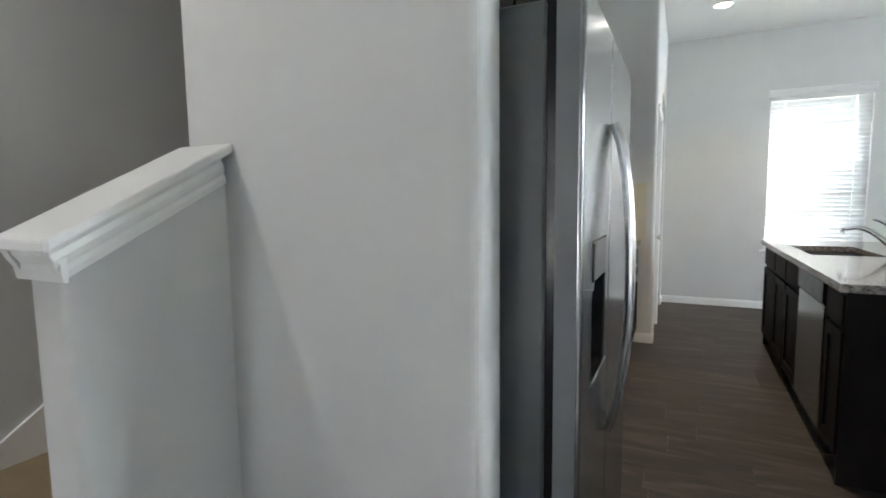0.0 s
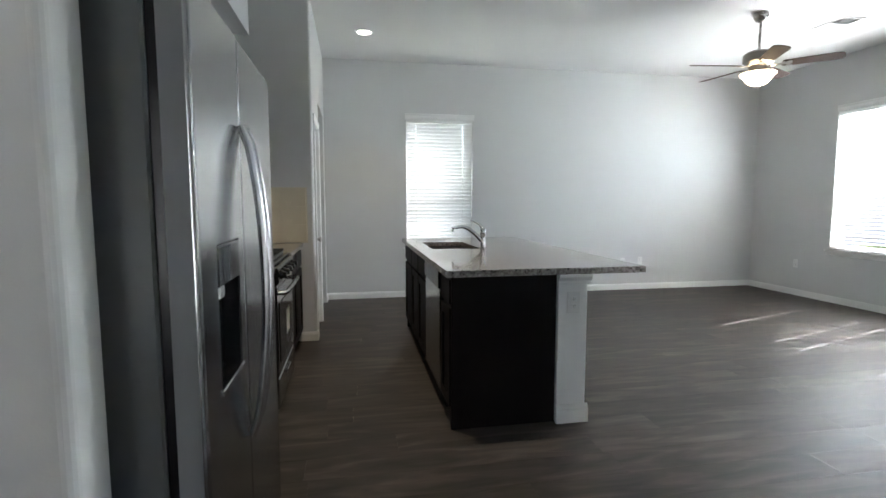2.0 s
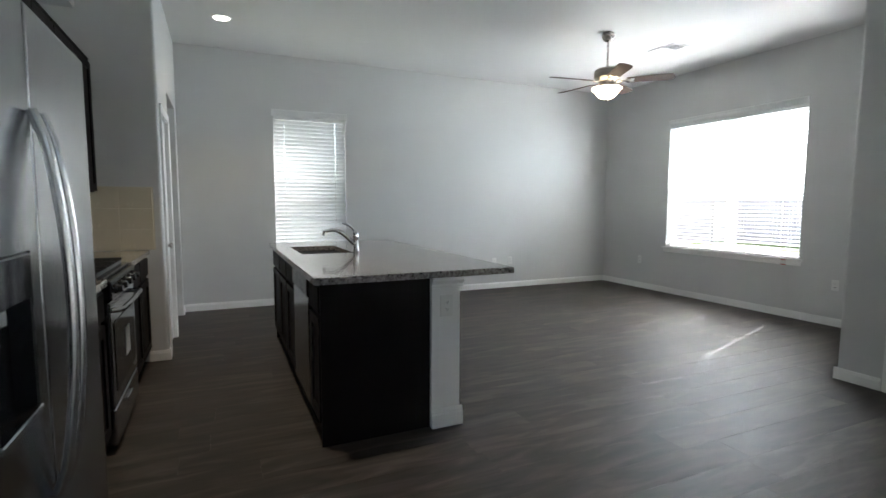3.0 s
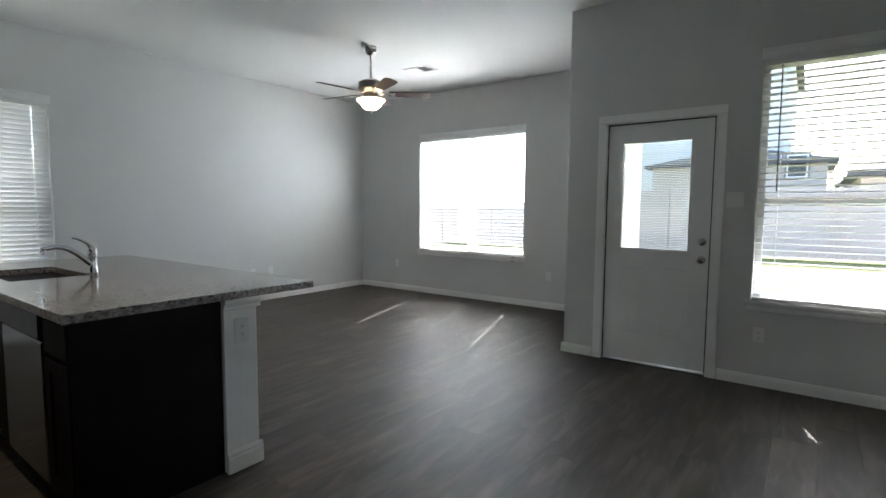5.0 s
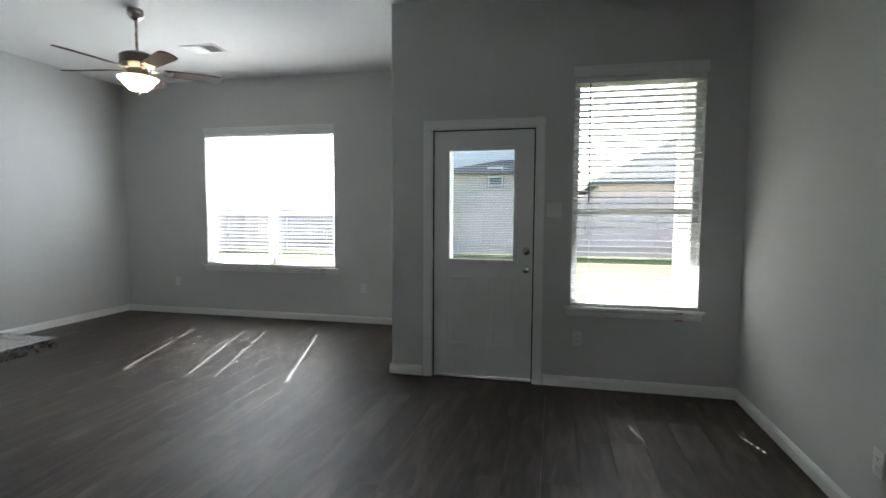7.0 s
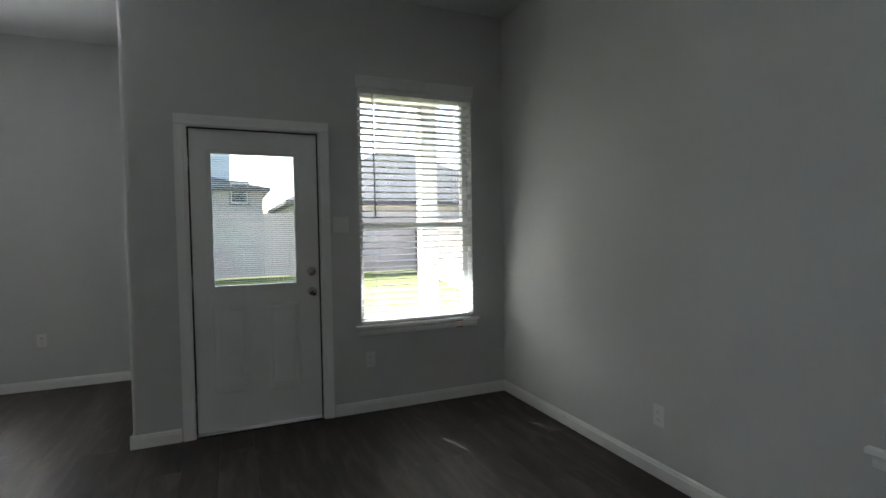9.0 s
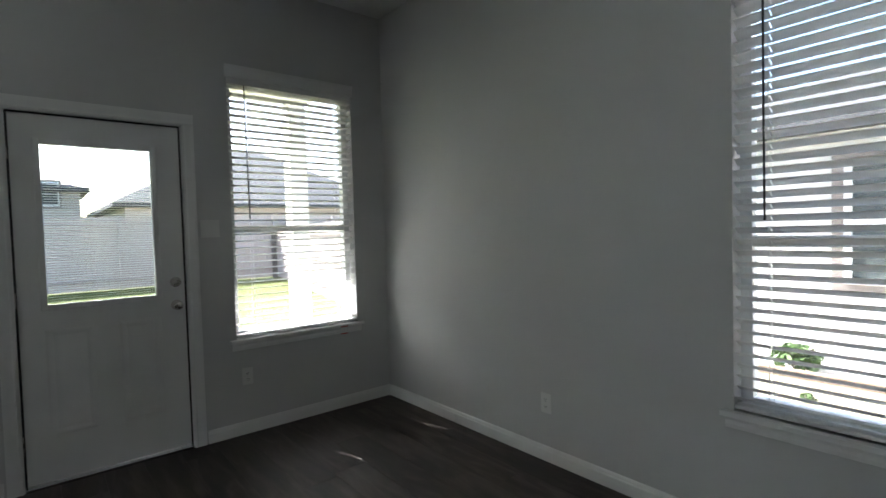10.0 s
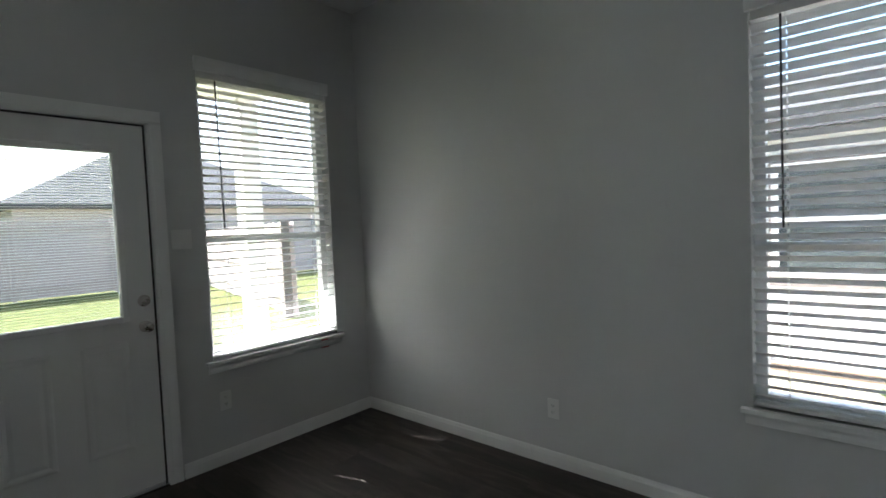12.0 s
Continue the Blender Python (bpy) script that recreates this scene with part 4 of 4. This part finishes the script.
# ---- ceiling fittings ----
def ceiling_fan():
    t = thing("ceiling_fan", "bronze five-blade ceiling fan with lit frosted glass bowl", "ceiling fan", pose(4.06, 4.517, 0))
    part("canopy", lathe(bmesh.new(), [(0.060, ZC), (0.068, ZC - 0.03), (0.066, ZC - 0.045), (0.045, ZC - 0.08), (0.016, ZC - 0.093)], 24), NICKEL, t, "brushed nickel canopy", True)
    part("downrod", lathe(bmesh.new(), [(0.012, 2.70), (0.012, ZC - 0.06)], 12), NICKEL, t, "", True)
    part("motor", lathe(bmesh.new(), [(0.02, 2.735), (0.11, 2.73), (0.135, 2.71), (0.138, 2.64), (0.115, 2.615), (0.09, 2.60), (0.075, 2.555), (0.08, 2.535)], 28), BRONZE, t, "dark bronze motor housing", True)
    part("bowl", lathe(bmesh.new(), [(0.142, 2.535), (0.158, 2.528), (0.153, 2.515), (0.130, 2.495), (0.107, 2.46), (0.07, 2.425), (0.02, 2.412)], 28), BOWL, t, "lit frosted glass bowl", True)
    part("finial", lathe(bmesh.new(), [(0.018, 2.412), (0.014, 2.40), (0.006, 2.388)], 12), NICKEL, t, "", True)
    for i in range(5):
        a = radians(FAN_TURN + 72 * i)
        m = Matrix.Rotation(a, 4, "Z")
        bm = bmesh.new()
        outline = [(0.20, -0.055), (0.30, -0.062), (0.60, -0.072), (0.645, -0.065), (0.665, -0.03), (0.668, 0.0), (0.665, 0.03), (0.645, 0.065), (0.60, 0.072), (0.30, 0.062), (0.20, 0.055)]
        lo = [bm.verts.new((x, y, -0.003)) for x, y in outline]
        hi = [bm.verts.new((x, y, 0.003)) for x, y in outline]
        bm.faces.new(lo[::-1])
        bm.faces.new(hi)
        for k in range(len(outline)):
            bm.faces.new((lo[k], lo[(k + 1) % len(outline)], hi[(k + 1) % len(outline)], hi[k]))
        bm.transform(m @ Matrix.Translation((0, 0, 2.60)) @ Matrix.Rotation(radians(-13), 4, "X"))
        b = part("blade", bm, BLADE, t, "brown wooden blade")
        bm = boxes((0.10, 0.24, -0.018, 0.018, -0.010, -0.0035), (0.19, 0.27, -0.045, 0.045, -0.009, -0.0035), bevel=0.002)
        bm.transform(m @ Matrix.Translation((0, 0, 2.60)) @ Matrix.Rotation(radians(-13), 4, "X"))
        part("blade_iron", bm, NICKEL, b)


FAN_TURN = 27
ceiling_fan()
v = thing("ceiling_vent", "white louvred air vent in the ceiling", "air vent", pose(5.06, 4.63, ZC))
part("frame", boxes((-0.13, 0.13, -0.19, -0.165, -0.008, 0), (-0.13, 0.13, 0.165, 0.19, -0.008, 0), (-0.13, -0.105, -0.165, 0.165, -0.008, 0), (0.105, 0.13, -0.165, 0.165, -0.008, 0),
                    (-0.105, 0.105, -0.01, 0.01, -0.008, 0)), TRIM, v)
part("backing", boxes((-0.105, 0.105, -0.165, 0.165, -0.0015, -0.0005)), VENTGREY, v)
sl = to_mesh("louvre", boxes((-0.105, 0.105, -0.008, 0.008, -0.0008, 0.0008)), TRIM)
for i in range(16):
    piece("louvre", sl, v, pose(0, -0.152 + i * 0.0203, -0.006, 35 if i < 8 else -35))
for px, py in ((0.31, 5.76), (0.31, 3.2), (-1.8, 0.0)):
  dl = thing("downlight", "lit recessed downlight with white trim ring", "downlight", pose(px, py, ZC))
  part("trim_ring", lathe(bmesh.new(), [(0.095, 0), (0.093, -0.006), (0.075, -0.008), (0.072, -0.003), (0.072, 0)], 28), TRIM, dl, "", True)
  part("lens", lathe(bmesh.new(), [(0.071, -0.002), (0.071, -0.0045), (0.03, -0.0048)], 28), LED, dl, "glowing lens", True)


# ---- outlets and switches ----
def outlet(m, w=0.072, h=0.116, kind="outlet"):
    t = thing("wall_outlet" if kind == "outlet" else "light_switch", "white plastic duplex wall outlet" if kind == "outlet" else "white double rocker light switch", "outlet" if kind == "outlet" else "switch", m,
              group="wall outlets" if kind == "outlet" else "")
    part("plate", boxes((-w / 2, w / 2, -0.006, -0.0005, -h / 2, h / 2), bevel=0.002), PLASTIC, t)
    if kind == "outlet":
        for z in (-0.02, 0.02):
            s = part("socket", boxes((-0.017, 0.017, -0.008, -0.006, z - 0.014, z + 0.014), bevel=0.001), PLASTIC, t)
            part("slot", boxes((-0.0075, -0.0055, -0.0086, -0.008, z - 0.003, z + 0.007), (0.0055, 0.0075, -0.0086, -0.008, z - 0.003, z + 0.006), (-0.002, 0.002, -0.0086, -0.008, z - 0.010, z - 0.006)), DARKPL, s)
    else:
        for x in (-0.023, 0.023):
            part("rocker", boxes((x - 0.015, x + 0.015, -0.009, -0.006, -0.032, 0.032), bevel=0.001), PLASTIC, t)


EAST, NORTH, SOUTH = -90, 0, 180
outlet(pose(XD, 0.80, 0.395, 0, 0, EAST))
outlet(pose(XB, 6.01, 0.44, 0, 0, EAST))
outlet(pose(XB, 3.31, 0.44, 0, 0, EAST))
outlet(pose(4.04, YF, 0.41, 0, 0, NORTH))
outlet(pose(4.32, YF, 0.42, 0, 0, NORTH))
outlet(pose(2.747, YN, 0.34, 0, 0, SOUTH))
outlet(pose(1.392, 2.807, 0.715, 0, 0, NORTH), 0.08, 0.125)
outlet(pose(XD, 1.0, 1.413, 0, 0, EAST), 0.116, 0.116, "switch")


# ---- garden and neighbours ----
GZ = -0.22
solid("ground", boxes((-400, 400, -400, 400, GZ - 0.5, GZ)), GRASS, "mown green lawn reaching to the horizon", "lawn", kind="structure")
solid("foundation", boxes((-3.15, XB + T, YN - T, YF + T, GZ, -0.035), (-3.15, -0.15, -3.35, YN - T, GZ, -0.035)), CONC, "grey concrete foundation slab", "foundation", kind="structure")
solid("patio", boxes((XD + T, XB + 0.12, YN - T, YS - T, GZ, -0.10)), CONC, "pale concrete patio slab", "patio", kind="structure")
solid("patio_soffit", boxes((XD + T, XB + T - 0.02, YN - T, YS - T, 2.80, 2.83)), SIDING, "pale patio soffit boards", "soffit", kind="structure")


def post(x, y):
    t = thing("patio_post", "pale painted square patio post", "post", pose(x, y, 0))
    part("shaft", boxes((-0.095, 0.095, -0.095, 0.095, -0.10, 2.80), bevel=0.006), SIDING, t)
    part("base", boxes((-0.115, 0.115, -0.115, 0.115, -0.10, 0.06), bevel=0.006), SIDING, t)


post(6.25, -0.40)


def fence(x0, y0, x1, y1, label, height=2.15, post_width=0.09, post_mat=None, step=17):
    d = Vector((x1 - x0, y1 - y0, 0))
    n = int(d.length / 0.145)
    ang = math.degrees(math.atan2(d.y, d.x))
    t = thing("garden_fence", label, "fence", pose(x0, y0, GZ, 0, 0, ang))
    bm = bmesh.new()
    for i in range(n):
        h = height + 0.02 * math.sin(i * 3.7)
        box(bm, i * 0.145, i * 0.145 + 0.138, 0.0, 0.018, 0.03, h)
    tagged(part("boards", bm, FENCE, t, "weathered fence boards"), kind="stuff")
    for z in (0.30, height * 0.5, height - 0.28):
        part("rail", boxes((0, n * 0.145, -0.04, 0.0, z, z + 0.09)), FENCE, t)
    for i in range(0, n, step):
        part("post", boxes((i * 0.145, i * 0.145 + post_width, -0.04 - post_width, -0.04, 0, height + 0.03)), post_mat or FENCE, t)


fence(19.6, 22.0, 19.6, -16.0, "weathered grey-brown board fence behind the lawn", 2.3)
fence(-4.0, 14.0, 19.6, 14.0, "weathered grey-brown board fence beside the lawn")
fence(19.5, -5.25, 9.65, -3.05, "weathered grey-brown board fence between the gardens", 1.85, 0.16, POST, 67)


def house(x, y, w, d, eave, ridge, rz, label, wall_mat, windows=()):
    """A neighbour's house with a hipped roof; windows are rows of side, middle, bottom, width, height."""
    t = thing("house", label, "house", pose(x, y, GZ, 0, 0, rz))
    part("wall", boxes((-w / 2, w / 2, -d / 2, d / 2, 0, eave)), wall_mat, t)
    bm = bmesh.new()
    o = 0.45
    c = [bm.verts.new(p) for p in ((-w / 2 - o, -d / 2 - o, eave), (w / 2 + o, -d / 2 - o, eave), (w / 2 + o, d / 2 + o, eave), (-w / 2 - o, d / 2 + o, eave))]
    u = [bm.verts.new((p.co.x, p.co.y, eave + 0.18)) for p in c]
    k = max(0.3, w / 2 - d / 2)
    r = [bm.verts.new((-k, 0, ridge)), bm.verts.new((k, 0, ridge))]
    bm.faces.new(c[::-1])
    for i in range(4):
        bm.faces.new((c[i], c[(i + 1) % 4], u[(i + 1) % 4], u[i]))
    bm.faces.new((u[0], u[1], r[1], r[0]))
    bm.faces.new((u[1], u[2], r[1]))
    bm.faces.new((u[2], u[3], r[0], r[1]))
    bm.faces.new((u[3], u[0], r[0]))
    part("roof", bm, ROOF, t, "grey shingle roof")
    for side, mid, z, ww, hh in windows:
        f = 0.07
        if side in "ns":
            s = 1 if side == "n" else -1
            m = pose(mid, s * d / 2, z, 0, 0, 0 if s > 0 else 180)
        else:
            s = 1 if side == "e" else -1
            m = pose(s * w / 2, mid, z, 0, 0, -90 if s > 0 else 90)
        bm = boxes((-ww / 2, -ww / 2 + f, 0, 0.05, 0, hh), (ww / 2 - f, ww / 2, 0, 0.05, 0, hh), (-ww / 2 + f, ww / 2 - f, 0, 0.05, 0, f), (-ww / 2 + f, ww / 2 - f, 0, 0.05, hh - f, hh),
                   (-ww / 2 + f, ww / 2 - f, 0, 0.04, hh / 2 - 0.03, hh / 2 + 0.03))
        bm.transform(m)
        win = part("window", bm, VINYL, t, "white framed window")
        g = 0.11
        bm = boxes((-ww / 2 - g, -ww / 2, 0, 0.03, -g, hh + g), (ww / 2, ww / 2 + g, 0, 0.03, -g, hh + g), (-ww / 2, ww / 2, 0, 0.03, -g, 0), (-ww / 2, ww / 2, 0, 0.03, hh, hh + g))
        bm.transform(m)
        part("surround", bm, TAUPE, win, "taupe window surround")
        bm = boxes((-ww / 2 + f, ww / 2 - f, 0.004, 0.012, f, hh - f))
        bm.transform(m)
        part("pane", bm, SCREEN, win, "dark screened pane")
    return t


house(1.0, -9.6, 14.0, 9.4, 2.54, 4.2, 0, "pale sided single-storey neighbour house with grey roof", SIDING, [("n", 0.60, 0.88, 1.39, 1.33), ("n", -3.6, 0.9, 0.9, 1.33)])
solid("gravel_bed", boxes((-4.0, 5.0, -4.89, -3.97, GZ, GZ + 0.02)), GRAVEL, "pale gravel bed along the neighbour wall", "gravel bed", kind="structure")
solid("side_yard", boxes((-4.0, 4.6, -3.88, YN - T, GZ, GZ + 0.012)), DIRT, "dry sandy side yard between the houses", "side yard", kind="structure")
solid("landscape_edging", boxes((-4.0, 5.0, -3.97, -3.88, GZ, GZ + 0.09), bevel=0.008), TIMBER, "brown timber edging between gravel and lawn", "edging")
house(40.0, 4.4, 9.2, 10.0, 4.3, 5.9, 90, "two-storey beige house with grey roof behind the fence", BRICK, [("n", -3.2, 3.5, 1.0, 1.3), ("n", 0.6, 3.5, 1.0, 1.3)])
house(44.0, 7.7, 12.0, 9.0, 11.0, 12.6, 90, "tall pale sided house behind the beige house", SIDING)
house(30.0, -7.5, 13.0, 11.0, 2.9, 6.4, 90, "single-storey beige house with grey hipped roof", BRICK, [("n", -2.0, 0.9, 1.6, 1.3), ("n", 2.5, 0.9, 1.6, 1.3), ("n", 5.2, 0.9, 1.0, 1.3)])
house(27.0, 25.0, 12.0, 11.0, 3.0, 6.0, 90, "single-storey house with grey hipped roof beyond the fence", BRICK, [("n", 0.0, 0.9, 1.6, 1.3)])


def shrub(x, y, r, seed):
    rng = random.Random(seed)
    t = thing("shrub", "small leafy green shrub beside the house wall", "shrub", pose(x, y, GZ))
    bm = bmesh.new()
    for i in range(7):
        a = rng.uniform(0, 6.28)
        tube(bm, [(0, 0, 0), (0.3 * r * math.cos(a), 0.3 * r * math.sin(a), 0.5 * r), (0.7 * r * math.cos(a), 0.7 * r * math.sin(a), 1.1 * r)], [0.008, 0.006, 0.003], 5)
    part("branches", bm, FENCE, t)
    bm = bmesh.new()
    for i in range(int(900 * r + 200)):
        a, e, q = rng.uniform(0, 6.28), rng.uniform(-0.3, 1.5), r * rng.uniform(0.35, 1.0)
        c = Vector((q * math.cos(a) * math.cos(e), q * math.sin(a) * math.cos(e), 0.45 * r + q * math.sin(e) * 0.8))
        u = Vector((rng.uniform(-1, 1), rng.uniform(-1, 1), rng.uniform(-0.6, 0.9))).normalized()
        w = u.cross(Vector((rng.uniform(-1, 1), rng.uniform(-1, 1), rng.uniform(-1, 1)))).normalized()
        s = rng.uniform(0.14, 0.28) * min(r, 0.25)
        vs = [bm.verts.new(c + p) for p in (-u * s, w * s * 0.45, u * s, -w * s * 0.45)]
        bm.faces.new(vs)
    tagged(part("leaves", bm, LEAF, t), kind="stuff")


shrub(2.55, -4.2, 0.24, 3)
for wx, wy, wr, ws in ((1.0, -3.3, 0.10, 7), (1.25, -3.5, 0.08, 8), (0.8, -3.0, 0.09, 9), (2.2, -3.2, 0.07, 10)):
    shrub(wx, wy, wr, ws)


# ---- floor planks, last ----
def plank_floor():
    t = solid("floor", boxes((-3.0, XB + T, YN - T, YF + T, -0.035, -0.0045), (-3.0, -0.15, -3.2, YN - T, -0.035, -0.0045)), GROUT, "grey-brown wood-look vinyl plank floor", "floor", kind="structure")
    pw, pl, gap = 0.20, 1.50, 0.0005
    mesh = {}

    def plank(ln, wd):
        key = (round(ln, 3), round(wd, 3))
        if key not in mesh:
            bm = bmesh.new()
            a, b, c, d, i = -ln / 2 + gap / 2, ln / 2 - gap / 2, -wd / 2 + gap / 2, wd / 2 - gap / 2, 0.0006
            lo = [bm.verts.new(p) for p in ((a, c, -0.0045), (b, c, -0.0045), (b, d, -0.0045), (a, d, -0.0045))]
            md = [bm.verts.new((v.co.x, v.co.y, -0.0004)) for v in lo]
            hi = [bm.verts.new(p) for p in ((a + i, c + i, 0), (b - i, c + i, 0), (b - i, d - i, 0), (a + i, d - i, 0))]
            for p, q in ((lo, md), (md, hi)):
                for k in range(4):
                    bm.faces.new((p[k], p[(k + 1) % 4], q[(k + 1) % 4], q[k]))
            bm.faces.new(hi)
            mesh[key] = to_mesh("plank", bm, FLOORM)
        return mesh[key]

    rng = random.Random(11)
    y = YN - 14 * pw
    while y < YF - 0.01:
        wd = min(pw, YF - y)
        x_end = -0.31 if y < YN - 0.01 else (XD if y + wd <= YS - 0.01 else XB)
        x_start = -2.98 if y < YN - 0.01 else -2.14 if y < 1.11 else (-1.06 if y < 4.85 else -0.30)
        if y >= 1.25 and y < 4.85:
            x_start = -0.95
        x = x_start
        ln = rng.uniform(0.35, pl)
        while x < x_end - 0.005:
            ln = min(ln, x_end - x)
            piece("plank", plank(ln, wd), t, pose(x + ln / 2, y + wd / 2, 0))
            x += ln
            ln = pl
        y += wd


plank_floor()
